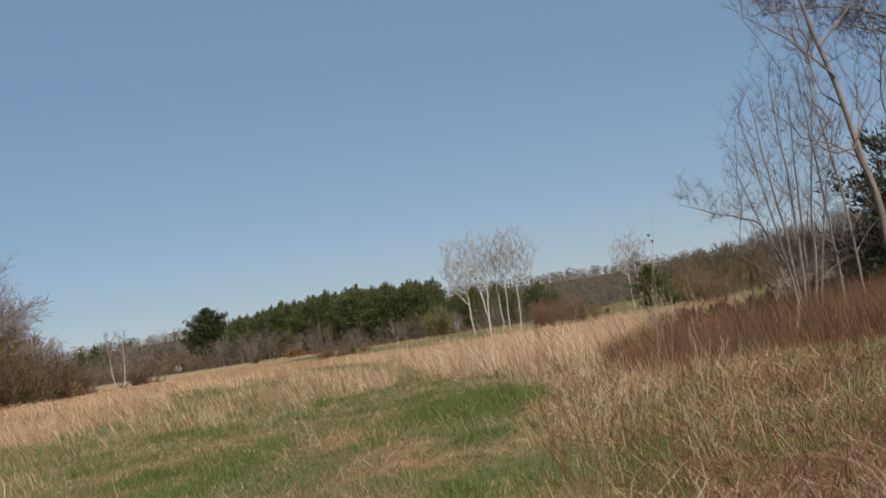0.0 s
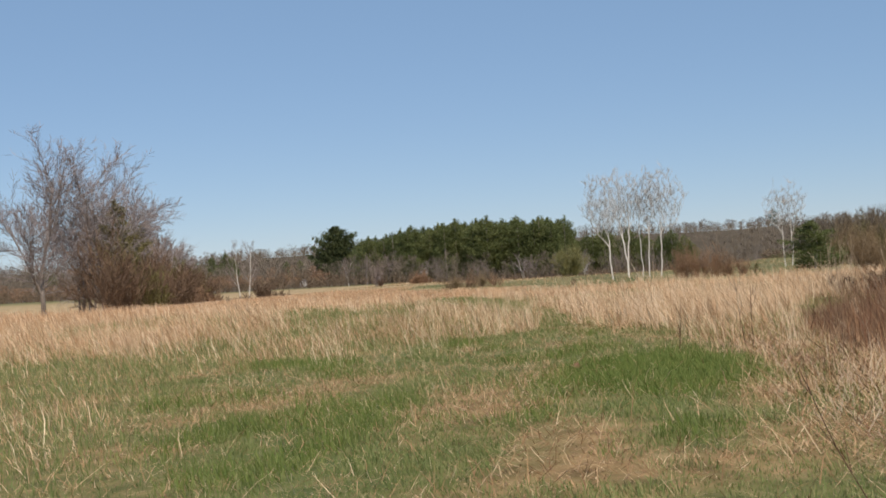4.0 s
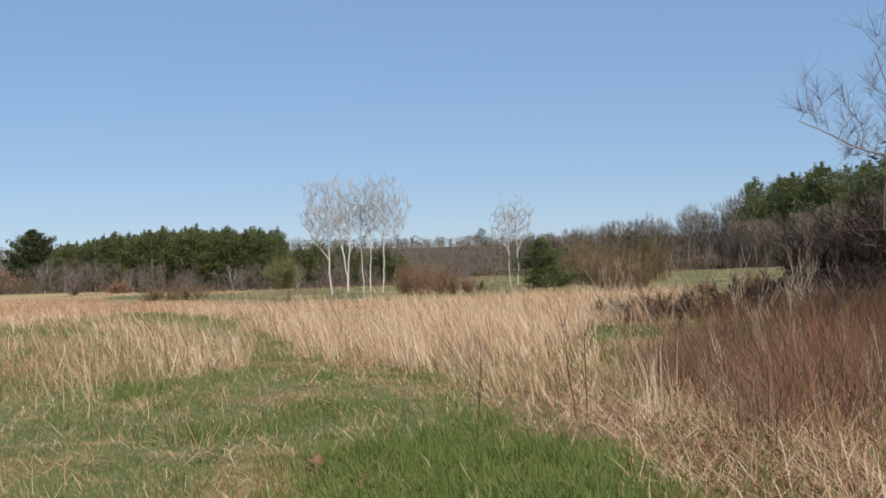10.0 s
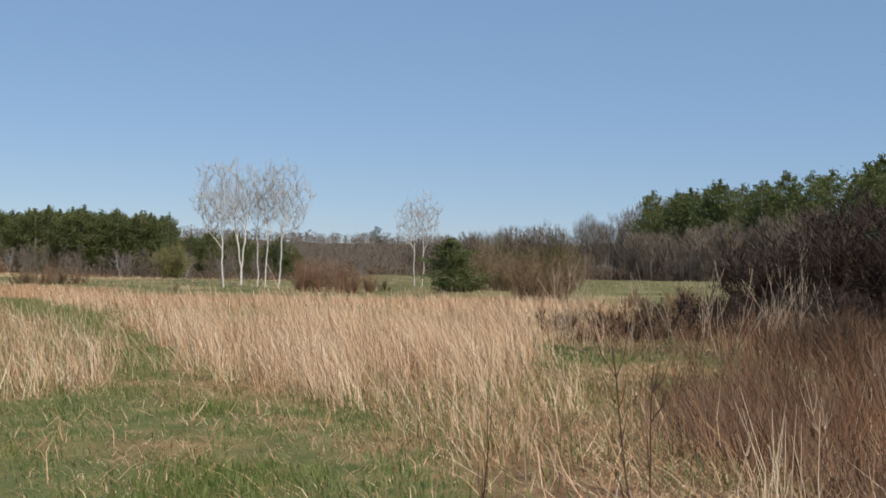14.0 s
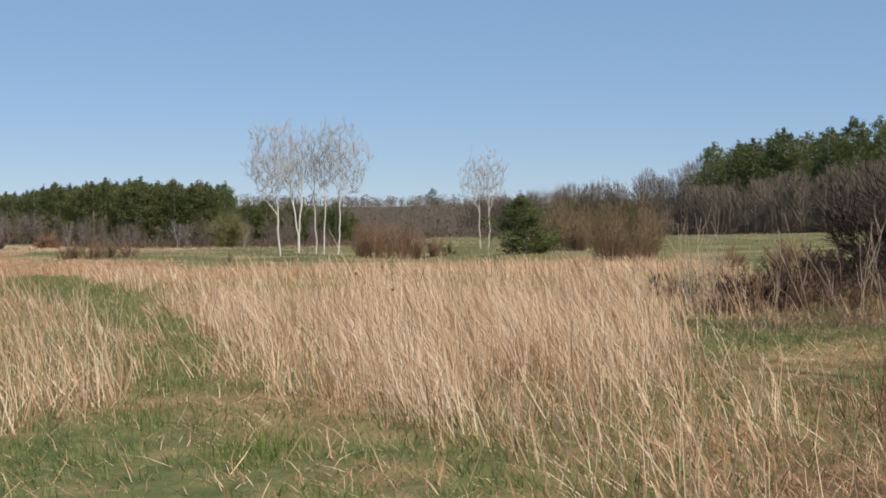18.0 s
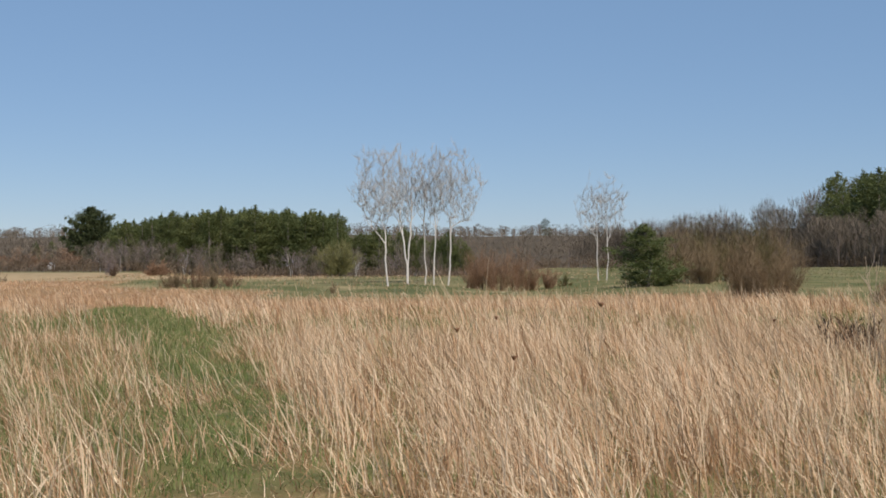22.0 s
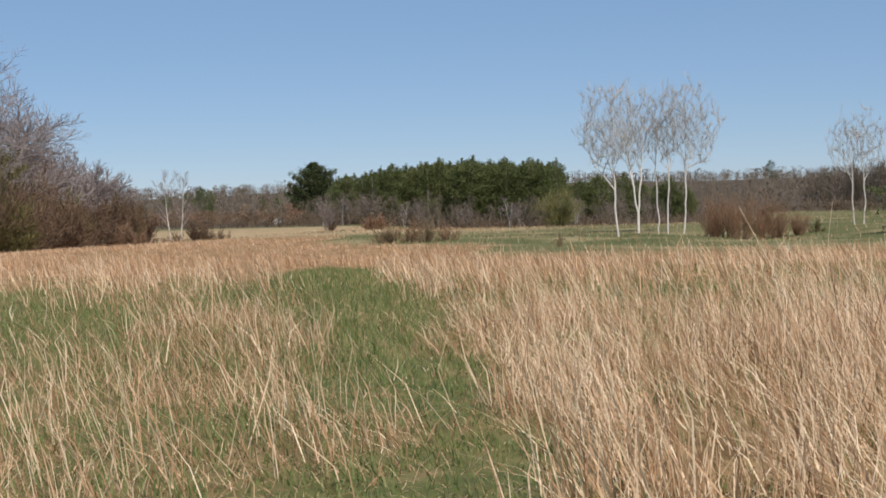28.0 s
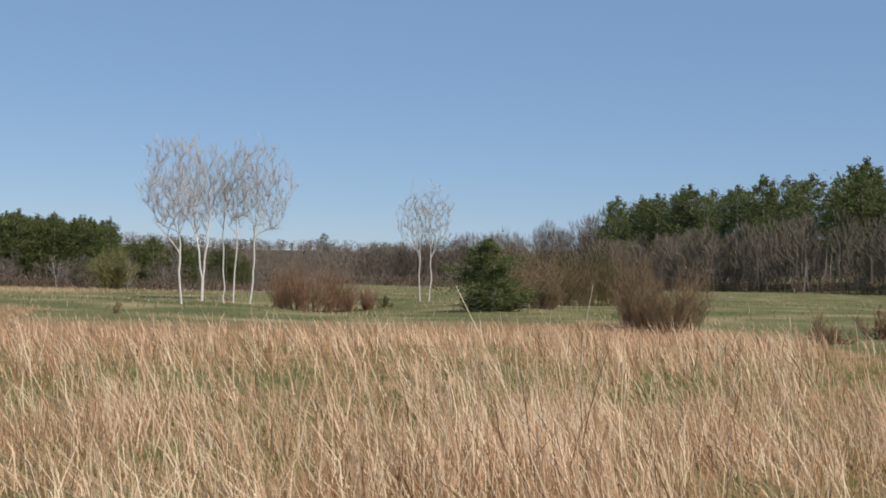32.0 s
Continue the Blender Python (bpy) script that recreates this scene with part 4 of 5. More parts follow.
# every third bramble takes the dark twig colour, for the shade beneath them
for k in range(26):
    x = 4.2 + 8.3 * (k + r.random()) / 26
    y = 40.4 + 0.25 * (x - 4) + r.uniform(0, 3.6)
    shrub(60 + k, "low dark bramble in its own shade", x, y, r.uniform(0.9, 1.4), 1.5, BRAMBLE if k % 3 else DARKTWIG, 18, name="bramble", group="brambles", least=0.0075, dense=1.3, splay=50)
# the bank's shade is likewise in its dark twig colour
for k in range(12):
    x, y = 9.0 + 5.5 * (k + r.random()) / 12, r.uniform(44.5, 51)
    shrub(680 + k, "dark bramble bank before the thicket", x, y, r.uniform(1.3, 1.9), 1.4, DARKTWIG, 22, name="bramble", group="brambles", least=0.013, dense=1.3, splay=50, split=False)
for k, (x, y, h) in enumerate(((7.0, 34.5, 1.2), (8.6, 33.5, 1.5), (9.5, 37, 1.3))):
    shrub(90 + k, "low bramble with arching bare canes", x, y, h * 1.1, 1.5, BRAMBLE, 18, name="bramble", group="brambles", least=0.006, dense=1.15, splay=50)


# ---- pines ----
def pine(seed, tall, wide, name, label, group="", bare=0.25, ragged=0.3, fine=6400, boughs=34, needle=None, blunt=0.52):
    r = np.random.default_rng(seed)
    top = thing(name, label, "tree", group)
    wood, crown = Shape(), Shape()
    wood.tube([(0, 0, -0.5), (0.1, 0, tall * 0.5), (0, 0.1, tall * 0.97)], (tall * 0.018, tall * 0.012, 0.03), 6)
    # tiers of uneven boughs up to a ragged, pointed top
    m = boughs
    u = np.sort((np.arange(m) + r.random(m)) / m)
    a = np.arange(m) * 2.4 + r.normal(size=m) * 0.5
    full = np.clip(1.45 * (1 - u) ** blunt, 0.0, 1) * (0.62 + 0.38 * smooth(0, 0.22, u)) + 0.06
    reach = wide / 2 * full * r.uniform(1 - 1.3 * ragged, 1.12, m)
    root = tall * (bare + (0.97 - bare) * u) - 0.10 * reach
    n = int(fine * (1 - 0.4 * bare))
    share = reach + 0.10 * wide
    k = r.choice(m, n, p=share / share.sum())
    v = 0.18 + 0.82 * r.random(n) ** 0.62
    along = np.stack([np.cos(a[k]), np.sin(a[k]), np.zeros(n)], 1)
    across = np.stack([-np.sin(a[k]), np.cos(a[k]), np.zeros(n)], 1)
    # each bough is a flat spray that turns up at its end, broken into tufts
    spray = np.round(v * 5 + 0.5 * r.normal(size=n)) / 5
    c = along * (reach[k] * spray)[:, None] + across * (reach[k] * 0.42 * r.normal(size=n) * (0.5 + 0.5 * np.sin(np.pi * np.clip(v, 0, 1))))[:, None]
    c[:, 2] += root[k] + reach[k] * (0.30 * spray**2) + tall * 0.02 * r.normal(size=n)
    c += r.normal(size=(n, 3)) * wide * 0.012
    lead = r.random(n) < 0.012
    c[lead] = np.stack([r.normal(size=n) * wide * 0.022, r.normal(size=n) * wide * 0.022, tall * r.uniform(0.93, 1.03, n)], 1)[lead]
    d = along * 0.55 + r.normal(size=(n, 3)) * 0.55 + np.array([0, 0, 0.5])
    d /= np.linalg.norm(d, axis=1)[:, None]
    side = np.cross(d, r.normal(size=(n, 3)))
    side /= np.linalg.norm(side, axis=1)[:, None] + 1e-9
    size = wide * r.uniform(0.022, 0.045, n) * (1.4 if fine < 5000 else 1.0)
    crown.blades(c - d * size[:, None] * 0.4, c + d * size[:, None], size * 0.42, r.normal(size=(n, 3)) * 0.1 * size[:, None], side)
    part("trunk", wood, BARK, top, smooth=True)
    part("crown", crown, needle or NEEDLE, top)
    return top


kinds = [pine(100 + k, 17.0, 7.0 + 1.0 * (k % 3), "pine_tree", "olive green mature pine in a dense stand", "pine stand", 0.12 + 0.05 * (k % 3), 0.4, 4800, 40) for k in range(5)]
r = np.random.default_rng(5)
spots = []
for k in range(120):
    u = (k + r.uniform(0, 1)) / 120
    spots.append((-97 + 67 * u + r.normal() * 1.5, 396 + r.uniform(-6, 34), r.uniform(0.88, 1.06) * (0.80 + 0.36 * smooth(0.0, 0.5, u))))
for k in range(22):
    u = k / 21
    spots.append((-30 + 40 * u, 402 + r.uniform(-5, 20), r.uniform(0.62, 0.95) * (1.08 - 0.22 * u)))
# the pines of the wood on the right
for k in range(40):
    u = (k + r.uniform(0, 1)) / 40
    spots.append((121 + r.uniform(-4, 16), 400 - 215 * u, r.uniform(1.25, 1.62) - 0.22 * u))
for k, (x, y, s) in enumerate(spots):
    m = placed(x, y, float(height(x, y)), r.uniform(0, 360), s, r.uniform(0.95, 1.4))
    src = kinds[k % 5]
    if k < 5:
        clear_of(src, m)
    else:
        c = copy_thing(src, m)
        c.matrix_basis = m
lone = pine(120, 20.5, 19.0, "pine_tree", "broad lone pine standing clear of the stand", "", 0.04, 0.42, 20000, 46, DEEPNEEDLE, 0.45)
clear_of(lone, placed(-120, 467, float(height(-120, 467))))
fir = pine(121, 26.0, 15.0, "pine_tree", "dark blunt evergreen among far bare woods", "", 0.02, 0.2, needle=DEEPNEEDLE)
clear_of(fir, placed(108, 1190, float(height(108, 1190)) - 3, 0, 0.72))
cedar = pine(122, 1.9, 1.3, "cedar_bush", "small dense green cedar in the dry grass", "", 0.0, 0.55, 9000, 44, None, 0.62)
clear_of(cedar, placed(8.4, 83.5, float(height(8.4, 83.5)), 0, 1.5, 2.2))

# ---- bare woods ----
def far_wood(name, label, rng, x, y, tall, mat, blades=46, wide=0.35, thick=0.28):
    """A wood of upright bare crowns, far off, joined."""
    n = len(x)
    z = height(x, y)
    s = Shape()
    trunk = np.stack([x, y, z], 1)
    th = tall * rng.uniform(0.75, 1.15, n)
    s.blades(trunk, trunk + np.stack([rng.normal(size=n) * 0.4, rng.normal(size=n) * 0.4, th * 0.8], 1), np.full(n, thick * 1.5), np.zeros((n, 3)), np.tile([1.0, 0, 0], (n, 1)))
    k = np.repeat(np.arange(n), blades)
    m = len(k)
    u = rng.uniform(0.2, 0.95, m)
    a = rng.uniform(0, 2 * math.pi, m)
    reach = th[k] * wide * np.sin(np.pi * np.clip(u, 0.1, 0.96)) ** 0.6 * rng.uniform(0.2, 1, m)
    tip = trunk[k] + np.stack([np.cos(a) * reach, np.sin(a) * reach, th[k] * np.minimum(u + 0.07, 1)], 1)
    base = trunk[k] + np.stack([np.cos(a) * reach * 0.6 + rng.normal(size=m) * 0.3, np.sin(a) * reach * 0.6, th[k] * (u - 0.06)], 1)
    across = np.stack([np.cos(a * 3.7), np.sin(a * 3.7), np.zeros(m)], 1)
    s.blades(base, tip, rng.uniform(0.5, 1.2, m) * thick, rng.normal(size=(m, 3)) * 0.25, across)
    return tagged(new(name, s.mesh(name, mat)), label, "wood", kind="stuff")


r = np.random.default_rng(77)
n = 640
x = r.uniform(-420, 330, n)
far_wood("far_wood", "bare brown deciduous wood behind the pines", r, x, r.uniform(430, 560, n), r.uniform(6.5, 10.5, n), FARWOOD, 120, 0.55, 0.17)
n = 3400
x = r.uniform(-1100, 1100, n)
far_wood("far_wood", "bare brown woods on the distant hills", r, x, r.uniform(820, 1500, n), r.uniform(9.5, 11.5, n), FARWOOD, 46, 0.8, 0.55)
n = 420
u = r.uniform(0, 1, n)
far_wood("right_wood", "bare grey-brown wood along the edge of the far meadow", r, np.interp(u, [0, 0.3, 0.5, 0.55, 1], [55, 108, 150, 112, 110]) + r.normal(size=n) * 3, np.interp(u, [0, 0.3, 0.5, 0.55, 1], [490, 465, 430, 395, 175]) + r.uniform(-6, 12, n), np.interp(u, [0, 0.3, 0.5, 0.52, 1], [12, 19, 24, 13.5, 14.0]), FARWOOD, 190, 0.34, 0.125)
n = 130
far_wood("stand_front", "grey-brown bare trees along the front of the pines", r, r.uniform(-104, 6, n), r.uniform(378, 392, n), r.uniform(5.0, 10.5, n), FARWOOD, 130, 0.36, 0.09)
n = 620
far_wood("edge_brush", "brown brush along the foot of the pine stand", r, r.uniform(-230, 125, n), r.uniform(362, 392, n), 2.2 + 2.0 * mottle(r.uniform(0, 40, n), np.zeros(n)), EDGE, 50, 0.9, 0.18)
n = 200
u = r.uniform(0, 1, n)
far_wood("edge_brush", "low brown brush along the foot of the meadow wood", r, np.interp(u, [0, 1], [106, 104]) + r.normal(size=n) * 1.5, 175 + 250 * u, r.uniform(1.5, 4.0, n), EDGE, 90, 0.8, 0.1)
n = 240
far_wood("edge_brush", "taller tan and brown brush before the far hills", r, r.uniform(-260, -98, n), r.uniform(432, 475, n), r.uniform(3, 7, n), SOFTBRUSH, 140, 0.6, 0.13)


r = np.random.default_rng(88)
n = 110
u = r.uniform(0, 1, n)
x = np.where(u < 0.7, 106 + r.normal(size=n) * 2, r.uniform(-95, 40, n))
y = np.where(u < 0.7, r.uniform(180, 420, n), r.uniform(372, 384, n))
trunk = np.stack([x, y, height(x, y)], 1)
rise = r.uniform(4, 11, n) * np.where(u < 0.7, 1, 0.7)
s = Shape()
s.blades(trunk, trunk + np.stack([r.normal(size=n) * 0.7, r.normal(size=n) * 0.4, rise], 1), r.uniform(0.14, 0.3, n), r.normal(size=(n, 3)) * 0.25, np.tile([1.0, 0, 0], (n, 1)))
tagged(new("edge_trunks", s.mesh("edge_trunks", TWIG)), "thin grey bare trunks along the edge of the woods", "wood", kind="stuff")


def wood_tree(seed, x, y, tall, label, bark=BARK, twig=TWIG, stems=2, least=0.07, wide=1.0, name="bare_tree", group="", dense=1.0, buds=None):
    r = np.random.default_rng(seed)
    plan = ((int(13 * dense), 0.62, 28, 62, 0.22), (int(11 * dense), 0.5, 22, 55, 0.10), (10, 0.5, 20, 55, 0.12))
    t = bare_tree(r, name, label, "tree", tall, tall * 0.011, plan, bark, twig, (0, 0), group, stems, least, 0.07, 20, buds)
    return clear_of(t, placed(x, y, float(height(x, y)), r.uniform(0, 360), 1.0, wide))


# the row of bare trees and brush on the left
for k in range(13):
    u = k / 12
    r = np.random.default_rng(200 + k)
    wood_tree(200 + k, -55 - 30 * u + r.normal(), 108 + 108 * u, float(np.interp(u, (0, 0.17, 0.34, 0.5, 1), (18.4, 18.2, 16.0, 13.4, 12.6))) + r.normal() * 0.5, "tall bare grey tree rising out of brown brush", twig=ROWTWIG, least=0.035 + 0.03 * u, group="row of bare trees", dense=1.45, wide=1.1)
for k in range(32):
    u = k / 31
    r = np.random.default_rng(230 + k)
    tint = OLIVE if k % 6 == 2 else ROWBRUSH
    shrub(230 + k, "olive-tinged bare brush under the trees" if tint is OLIVE else "reddish brown bare brush under the trees", -46 - 37 * u + r.normal() * 1.5, 103 + 112 * u + r.normal(), r.uniform(7.0, 10.4) - 0.9 * u, 1.0, tint, 34, name="brush", group="brush row", least=0.05 + 0.035 * u, dense=1.3, split=True)
t = pine(123, 9.5, 5.2, "pine_tree", "brownish evergreen among the brown brush", "", 0.05, 0.4, needle=OLIVE)
clear_of(t, placed(-51.5, 117, 0))
for k, (x, y, h) in enumerate(((-13.9, 84.5, 1.4), (-13.1, 85.4, 1.75), (-12.3, 85.0, 1.7), (-11.5, 86.0, 1.3), (-14.6, 86, 1.1))):
    shrub(290 + k, "thin hazy grey-brown brush across the meadow", x, y, h, 1.2, SOFTBRUSH if k % 2 else BRUSH, 20, group="low brush", least=0.009, dense=1.2, splay=46)
shrub(296, "rounded tan bush at the crest of the meadow", -26.8, 140.3, 1.9, 1.5, SOFTBRUSH, 40, least=0.022, dense=1.5, splay=56)
# pale trees in front of the pines
for k, x in enumerate((-95, -88, -82, -70, -66, -52, -40, -38, -30, -22, -12, -2)):
    r = np.random.default_rng(260 + k)
    wood_tree(260 + k, x, 376 + r.uniform(-4, 6), r.uniform(8, 12), "pale bare tree at the foot of the pine stand", WHITEBARK if k % 3 == 0 else BARK, TWIG, 2, 0.05, 0.8, group="pale trees before the pines", dense=0.7, buds=BUDDING if k % 4 == 1 else None)
shrub(280, "rounded tree hazed with yellow-green buds", -10.4, 144, 4.9, 0.95, HAZE, 46, name="budding_tree", category="tree", least=0.035, dense=1.5, splay=46)
r = np.random.default_rng(300)
for k in range(22):
    x, y, s = -300 + 160 * (k + r.random()) / 22, r.uniform(500, 640), r.uniform(0.45, 0.95)
    far_pine = copy_thing(kinds[k % 5], placed(x, y, float(height(x, y)), 40 * k, s))
    far_pine.matrix_basis = placed(x, y, float(height(x, y)), 40 * k, s)
    tagged(far_pine, "dark evergreen rising out of far bare woods", "tree", "far evergreens")

# ---- evergreen behind the near trees ----
t = pine(124, 5.2, 4.2, "evergreen_bush", "dark evergreen behind the bare stems", "", 0.02, 0.45, 9000, 34, DARKNEEDLE)
clear_of(t, placed(11.4, 36.5, 0))


# ---- dead weeds and stalks ----
def weed(seed, x, y, tall, label, mat, lean=(0.0, 0.0), branches=6, heads=0, thick=0.006, name="dead_weed", group="dead weeds", stems=1):
    """A dry weed: stems, side branches and, on some, flat seed heads."""
    r = np.random.default_rng(seed)
    top = thing(name, label, "weed", group)
    tops = []
    for s in range(stems):
        d = unit(np.array([lean[0] + r.normal() * 0.10 * (stems > 1), lean[1] + r.normal() * 0.08, 1.0]))
        pts = [np.array([r.normal() * 0.05 * (stems > 1), r.normal() * 0.05 * (stems > 1), -0.03])]
        h = tall * (1 if s == 0 else r.uniform(0.6, 0.95))
        for k in range(6):
            d = unit(d + r.normal(size=3) * 0.05)
            pts.append(pts[-1] + d * h / 6)
        stalk = Shape()
        stalk.tube(pts, np.linspace(thick * 0.7, thick * 0.35, 7), 5)
        part("stem", stalk, mat, top)
        tops.append(pts[-1])
        for k in range(branches):
            i = r.integers(2, 6)
            e = aside(r, unit(pts[i + 1 if i < 6 else i] - pts[i - 1]), 20, 50)
            e = unit(e + np.array([0, 0, 0.4]))
            n = h * r.uniform(0.14, 0.34)
            q = [pts[i], pts[i] + e * n * 0.5, pts[i] + unit(e + np.array([0, 0, 0.4])) * n]
            side = Shape()
            side.tube(q, (thick * 0.4, thick * 0.3, thick * 0.2), 4)
            part("branch", side, mat, top)
            tops.append(q[-1])
    for p in tops[:heads]:
        # a closed, cup-shaped umbel
        cup = Shape()
        turn = np.arange(9) * 2 * math.pi / 9
        rings = [p + np.array([[math.cos(a) * w, math.sin(a) * w, z] for a in turn]) for w, z in ((0.002, 0.0), (0.008, 0.009), (0.013 + 0.005 * r.random(), 0.021), (0.007, 0.017))]
        t = [(q * 9 + i, q * 9 + (i + 1) % 9, q * 9 + 9 + (i + 1) % 9) for q in range(3) for i in range(9)] + [(q * 9 + i, q * 9 + 9 + (i + 1) % 9, q * 9 + 9 + i) for q in range(3) for i in range(9)]
        cup.add(np.concatenate(rings) + r.normal(size=(36, 3)) * 0.002, t)
        part("seed_head", cup, WEED, top)
    return clear_of(top, placed(x, y, float(height(x, y)), 0))


weed(301, 1.3, 12.3, 2.08, "tall dry weed with dark flat seed heads", CANE, (-0.03, 0), 3, 3, 0.004, "seed_head_weed", "seed head weeds")
weed(302, 1.0, 10.9, 1.95, "tall thin dry weed with a dark seed head", CANE, (0.06, 0), 2, 2, 0.0038, "seed_head_weed", "seed head weeds")
weed(303, 0.65, 10.3, 1.74, "slim dry weed with small seed heads", STEM, (0.0, 0), 2, 2, 0.0038, "seed_head_weed", "seed head weeds")
for k, (x, y, h, m) in enumerate(((0.25, 9.6, 0.95, WEED), (0.55, 10.2, 1.05, CANE), (0.05, 10.6, 0.8, WEED), (0.8, 11.0, 0.9, WEED), (1.3, 10.4, 0.85, CANE), (0.4, 11.4, 1.0, WEED), (1.6, 13.0, 1.1, WEED), (0.9, 14.0, 0.9, CANE))):
    weed(310 + k, x, y, h, "bleached branching weed beside the way" if m is CANE else "red-brown branching weed beside the way", m, (-0.25 + 0.1 * (k % 4), 0), 8, 0, 0.0042, stems=3)
r = np.random.default_rng(318)
for k in range(11):
    weed(700 + k, 0.15 + r.uniform(0, 0.95), 9.2 + r.uniform(0, 2.6), r.uniform(0.6, 1.05), "red-brown branching weed beside the way", WEED, (r.normal() * 0.2, r.normal() * 0.1), 6, 0, 0.0036, stems=3)
weed(320, 0.1, 11.6, 0.95, "dark weed stem leaning over the turf", STEM, (-0.55, 0), 4, 0, 0.006)
weed(321, 0.3, 23.9, 1.1, "upright dark brown weed with forked top", STEM, (0, 0), 6, 0, 0.009, stems=2)
weed(322, -0.75, 23.4, 0.85, "pair of dark brown weed stems", STEM, (0.06, 0), 4, 0, 0.006, stems=2)
weed(323, 2.6, 25.0, 1.5, "pale bare canes rising from red-brown weeds", CANE, (-0.05, 0), 5, 0, 0.0042, stems=4)
weed(324, 3.4, 24.6, 1.35, "dark arching canes among the weeds", STEM, (-0.3, 0), 5, 0, 0.007, stems=3)
weed(325, 7.6, 38.0, 2.1, "tall pale canes in front of the dark thicket", CANE, (0.05, 0), 6, 0, 0.005, stems=7)
weed(326, 9.2, 37.5, 1.8, "pale upright canes before the thicket", CANE, (0.0, 0), 4, 0, 0.005, stems=4)
for k, (x, y, h) in enumerate(((-1.1, 30.2, 1.38), (-1.6, 31.0, 1.22), (-1.4, 31.6, 1.25), (-1.5, 30.4, 1.12), (1.0, 34.0, 1.1))):
    weed(330 + k, x, y, h, "dry weed with brown cupped seed head in the grass", CANE, (-0.03, 0), 1, 1, 0.004, "seed_head_weed", "seed head weeds")
weed(340, -1.1, 40.0, 1.72, "thick bleached stalk leaning out of the grass", PALE, (-0.38, 0), 1, 0, 0.006, "leaning_stalk", "leaning stalks")
weed(341, -1.0, 40.3, 1.6, "bleached stalk leaning beside its neighbour", PALE, (-0.30, 0), 0, 0, 0.005, "leaning_stalk", "leaning stalks")
weed(342, -0.6, 42.9, 0.95, "dark bare weed stem in the pale grass", STEM, (-0.05, 0), 1, 0, 0.008)
weed(343, -0.3, 42.9, 1.1, "dark bare weed stem leaning in the pale grass", STEM, (0.18, 0), 1, 0, 0.008)
r = np.random.default_rng(350)
for k in range(46):
    y = r.uniform(15, 31)
    x = np.interp(y, (10, 18, 22, 28, 34), (0.7, 1.4, 1.2, 2.0, 3.8)) + r.uniform(0, 3.6)
    m = (WEED, STEM, WEED, WEED, STEM, PALE)[k % 6]
    weed(351 + k, x, y, r.uniform(0.6, 1.25), {id(WEED): "red-brown dead weed with fine branches", id(STEM): "dark dead weed with fine branches", id(PALE): "bleached dead weed with fine branches"}[id(m)], m, (r.normal() * 0.2, 0), 6, 0, 0.0045, stems=2)


r = np.random.default_rng(420)
for k in range(26):
    y = r.uniform(22, 36)
    m = (STEM, WEED, BRAMBLE)[k % 3]
    weed(421 + k, np.interp(y, (22, 28, 32, 38), (1.8, 2.8, 6.4, 7.0)) + r.uniform(0, 3.6), y, r.uniform(0.8, 1.35), "red-brown dead weed with fine branches" if m is WEED else "dark dead weed with fine branches", m, (r.normal() * 0.15, 0), 4, 0, 0.0055, stems=2)
r = np.random.default_rng(460)
for k in range(26):
    x, y = r.uniform(3.6, 10.0), r.uniform(38.2, 40.6)
    weed(461 + k, x, y, r.uniform(1.0, 1.75), "pale leaning cane over the dark brambles", CANE, (r.uniform(-0.75, 0.45), r.uniform(-0.2, 0.1)), 4, 0, 0.0095, "bramble_cane", "bramble canes", 2)


def tussock(seed, x, y, tall, count, label, lean=(-0.05, 0.0), wide=0.18, open_out=0.16):
    """Upright stalks of coarse grass from one root."""
    r = np.random.default_rng(seed)
    top = thing("grass_tussock", label, "grass", "tussocks")
    for k in range(count):
        d = unit(np.array([lean[0] + r.normal() * open_out, lean[1] + r.normal() * open_out * 0.75, 1.0]))
        p = np.array([r.normal() * wide, r.normal() * wide * 0.6, -0.02])
        h = tall * r.uniform(0.55, 1.0)
        stalk = Shape()
        stalk.tube([p, p + d * h * 0.5, p + unit(d + r.normal(size=3) * 0.12) * h], (0.0028, 0.0024, 0.001), 4)
        part("stalk", stalk, PALE, top)
    return clear_of(top, placed(x, y, float(height(x, y))))


tussock(400, 0.9, 23.3, 0.95, 20, "tall bleached grass clump standing alone", (-0.03, 0), 0.10, 0.09)
tussock(401, 2.3, 24.4, 0.7, 9, "bleached grass clump among red-brown weeds")
tussock(402, 3.2, 26.2, 0.8, 10, "bleached grass clump among red-brown weeds")
r = np.random.default_rng(405)
for k, (x, y) in enumerate(((-5.2, 34.5), (-5.6, 36.4), (-6.4, 37.6), (-5.0, 38.5), (-7.2, 40.2), (-6.6, 42.5), (-8.4, 44.0), (-2.0, 40.5), (-1.2, 41.6), (-2.6, 42.4), (-0.4, 44.5), (-5.4, 27.5), (-6.4, 24.6), (-7.0, 28.0))):
    tussock(406 + k, x, y, r.uniform(0.6, 0.9), 14, "coarse bleached stalks beside the way", (-0.22, 0), 0.28)

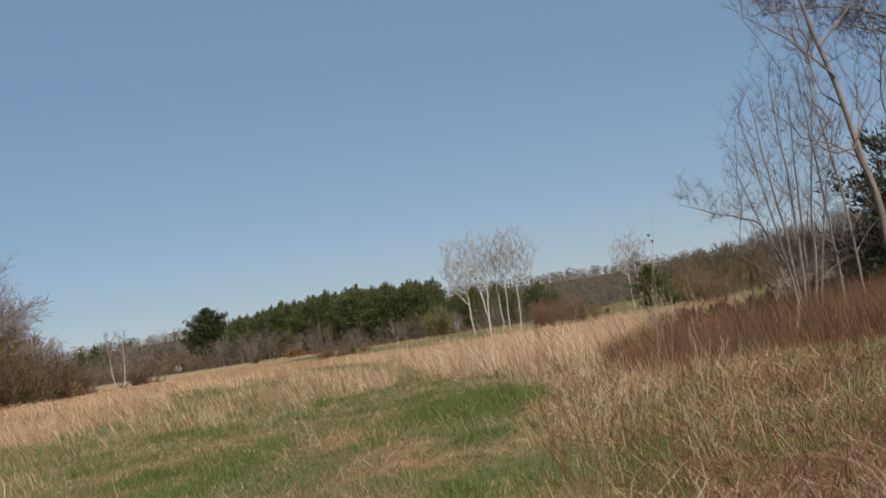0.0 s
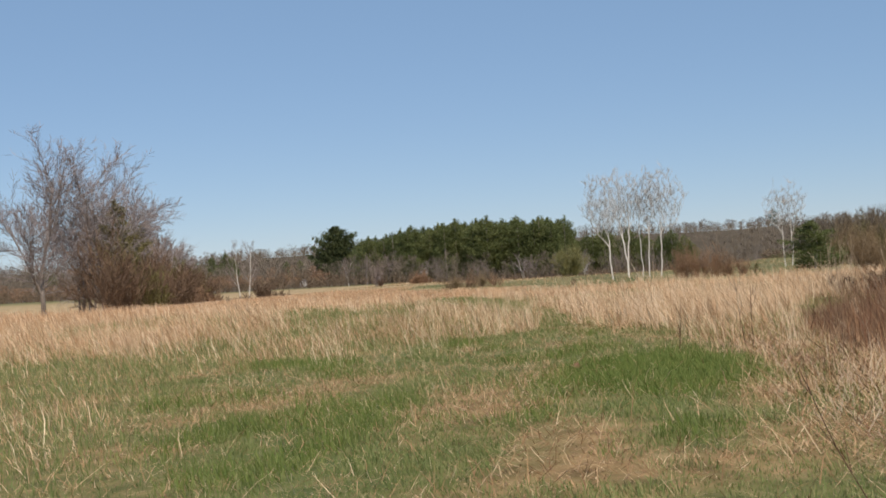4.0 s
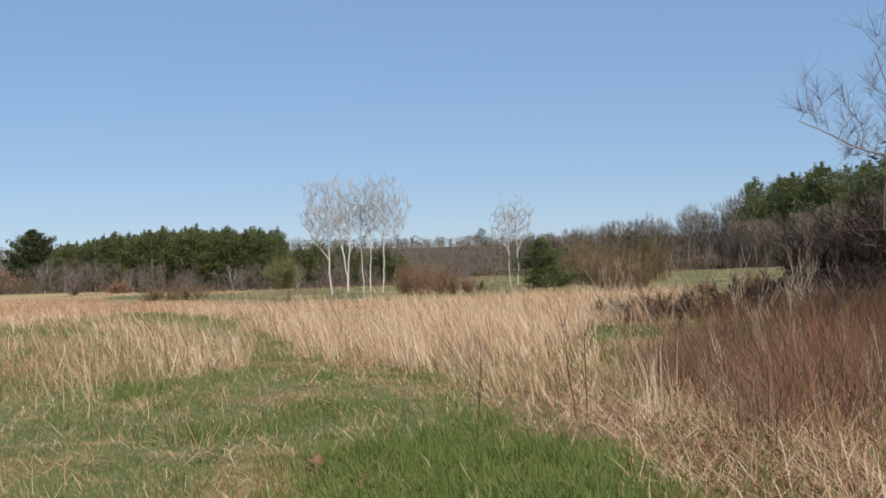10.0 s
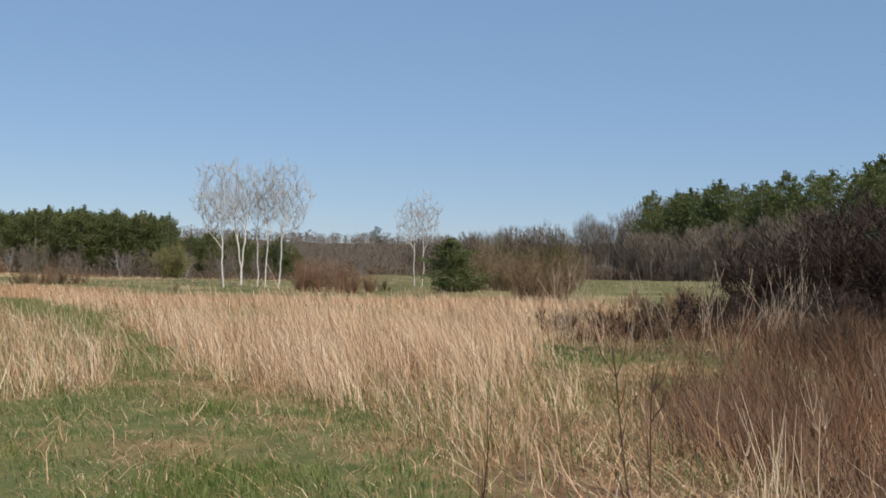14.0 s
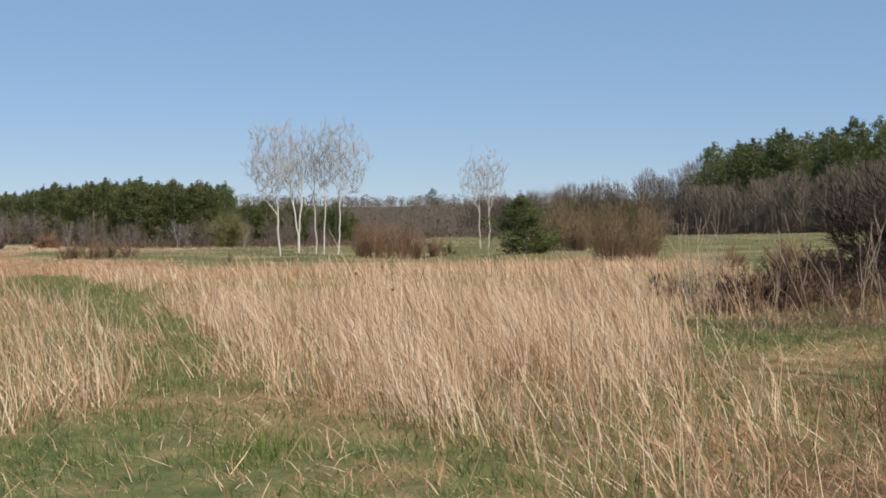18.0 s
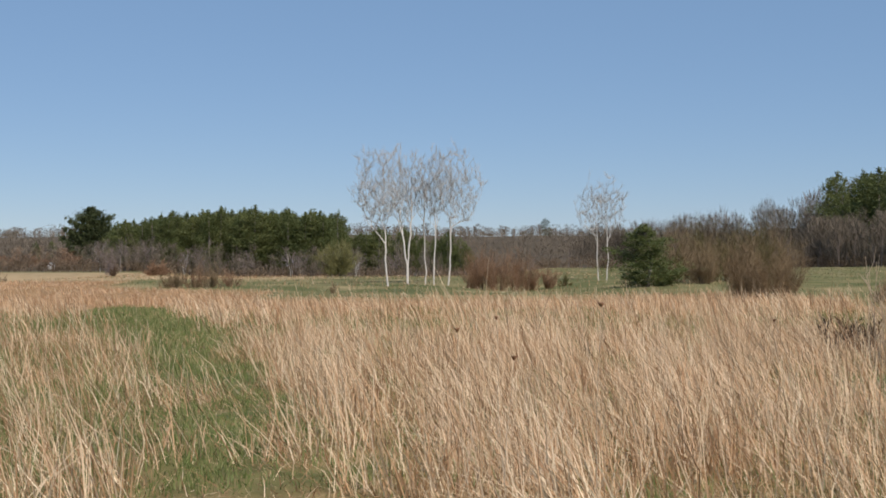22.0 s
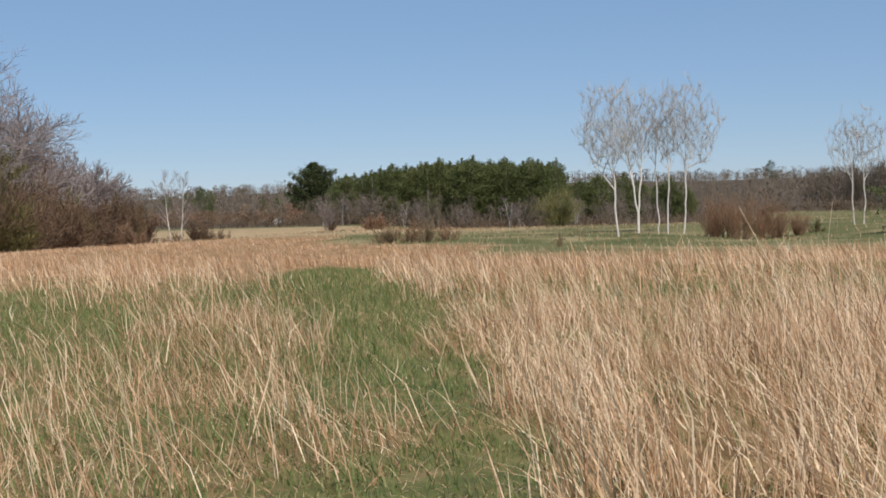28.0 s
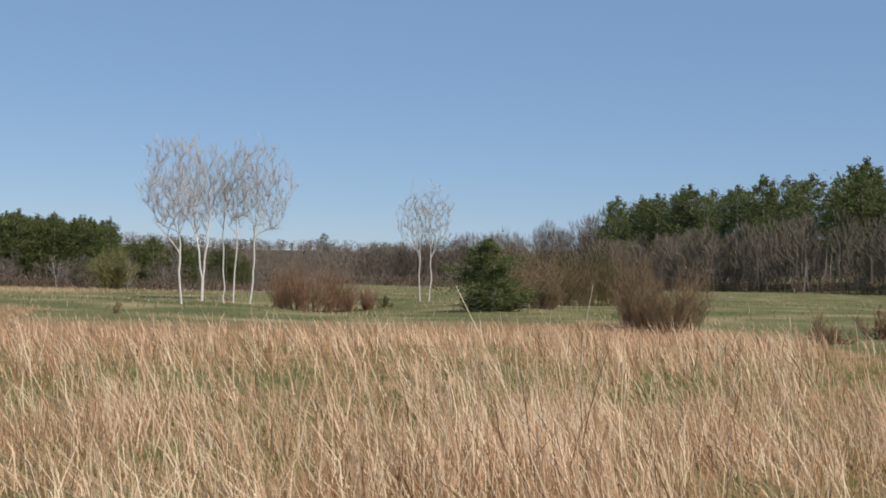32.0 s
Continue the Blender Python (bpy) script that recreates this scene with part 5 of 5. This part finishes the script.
# ---- fallen things ----
leaf = Shape()
a = np.linspace(0, 2 * math.pi, 17)[:-1]
rad = 0.055 * (1 + 0.3 * np.cos(a * 5)) * np.where(np.cos(a) > 0, 1.3, 1.0)
rim = np.stack([np.cos(a) * rad, np.sin(a) * rad * 0.7, 0.03 + 0.03 * np.sin(a * 2)], 1)
leaf.add(np.concatenate([[(0, 0, 0.02)], rim]), [(0, 1 + i, 1 + (i + 1) % 16) for i in range(16)])
leaf_thing = tagged(new("dead_leaf", leaf.mesh("dead_leaf", LEAF)), "curled red-brown oak leaf lying on the turf", "leaf")
leaf_thing.matrix_basis = Matrix.LocRotScale((-2.2, 21.4, float(height(-2.2, 21.4)) + 0.06), Euler((0.9, 0.2, 0.4)), (1, 1, 1))
for k, (x, y, long, turn) in enumerate(((7.0, 30.6, 1.8, 20), (5.4, 29.4, 1.2, -30), (6.0, 32.0, 1.4, 65))):
    r = np.random.default_rng(430 + k)
    log = Shape()
    at = np.linspace(-0.5, 0.5, 7)[:, None] * np.array([[long, 0, 0.1]]) + r.normal(size=(7, 3)) * 0.03 + np.array([0, 0, 0.12])
    log.tube(at, np.linspace(0.035, 0.012, 7), 6)
    clear_of(tagged(new("fallen_branch", log.mesh("fallen_branch", PALETWIG, True)), "bleached fallen branch lying among the weeds", "branch"), placed(x, y, float(height(x, y)), turn))


# ---- small white house far off ----
def box(shape, lo, hi):
    v = [(x, y, z) for x in (lo[0], hi[0]) for y in (lo[1], hi[1]) for z in (lo[2], hi[2])]
    f = ((0, 1, 3, 2), (4, 6, 7, 5), (0, 4, 5, 1), (2, 3, 7, 6), (0, 2, 6, 4), (1, 5, 7, 3))
    shape.add(v, [t for a, b, c, d in f for t in ((a, b, c), (a, c, d))])


house = thing("house", "small white clapboard house far off behind brush", "house")
s = Shape()
box(s, (-2.4, -3, -1), (2.4, 3, 3.0))
s.add([(-2.4, -3, 3), (2.4, -3, 3), (0, -3, 4.7), (-2.4, 3, 3), (2.4, 3, 3), (0, 3, 4.7)], [(0, 1, 2), (3, 5, 4)])
part("wall", s, PAINT, house)
s = Shape()
for side in (-1, 1):
    v = [(side * 2.8, -3.3, 2.75), (side * 2.8, 3.3, 2.75), (0, 3.3, 4.85), (0, -3.3, 4.85)]
    s.add(v + [(x, y, z + 0.15) for x, y, z in v], [(0, 1, 2), (0, 2, 3), (4, 6, 5), (4, 7, 6), (0, 4, 5), (0, 5, 1), (3, 2, 6), (3, 6, 7), (0, 3, 7), (0, 7, 4), (1, 5, 6), (1, 6, 2)])
part("roof", s, ROOFING, house)
for x in (-1.3, 1.3):
    s = Shape()
    box(s, (x - 0.45, -3.06, 0.9), (x + 0.45, -3.004, 2.2))
    part("window", s, DARKGLASS, house)
clear_of(house, placed(-121.5, 424, float(height(-121.5, 424)) + 0.4, 0, 0.42))
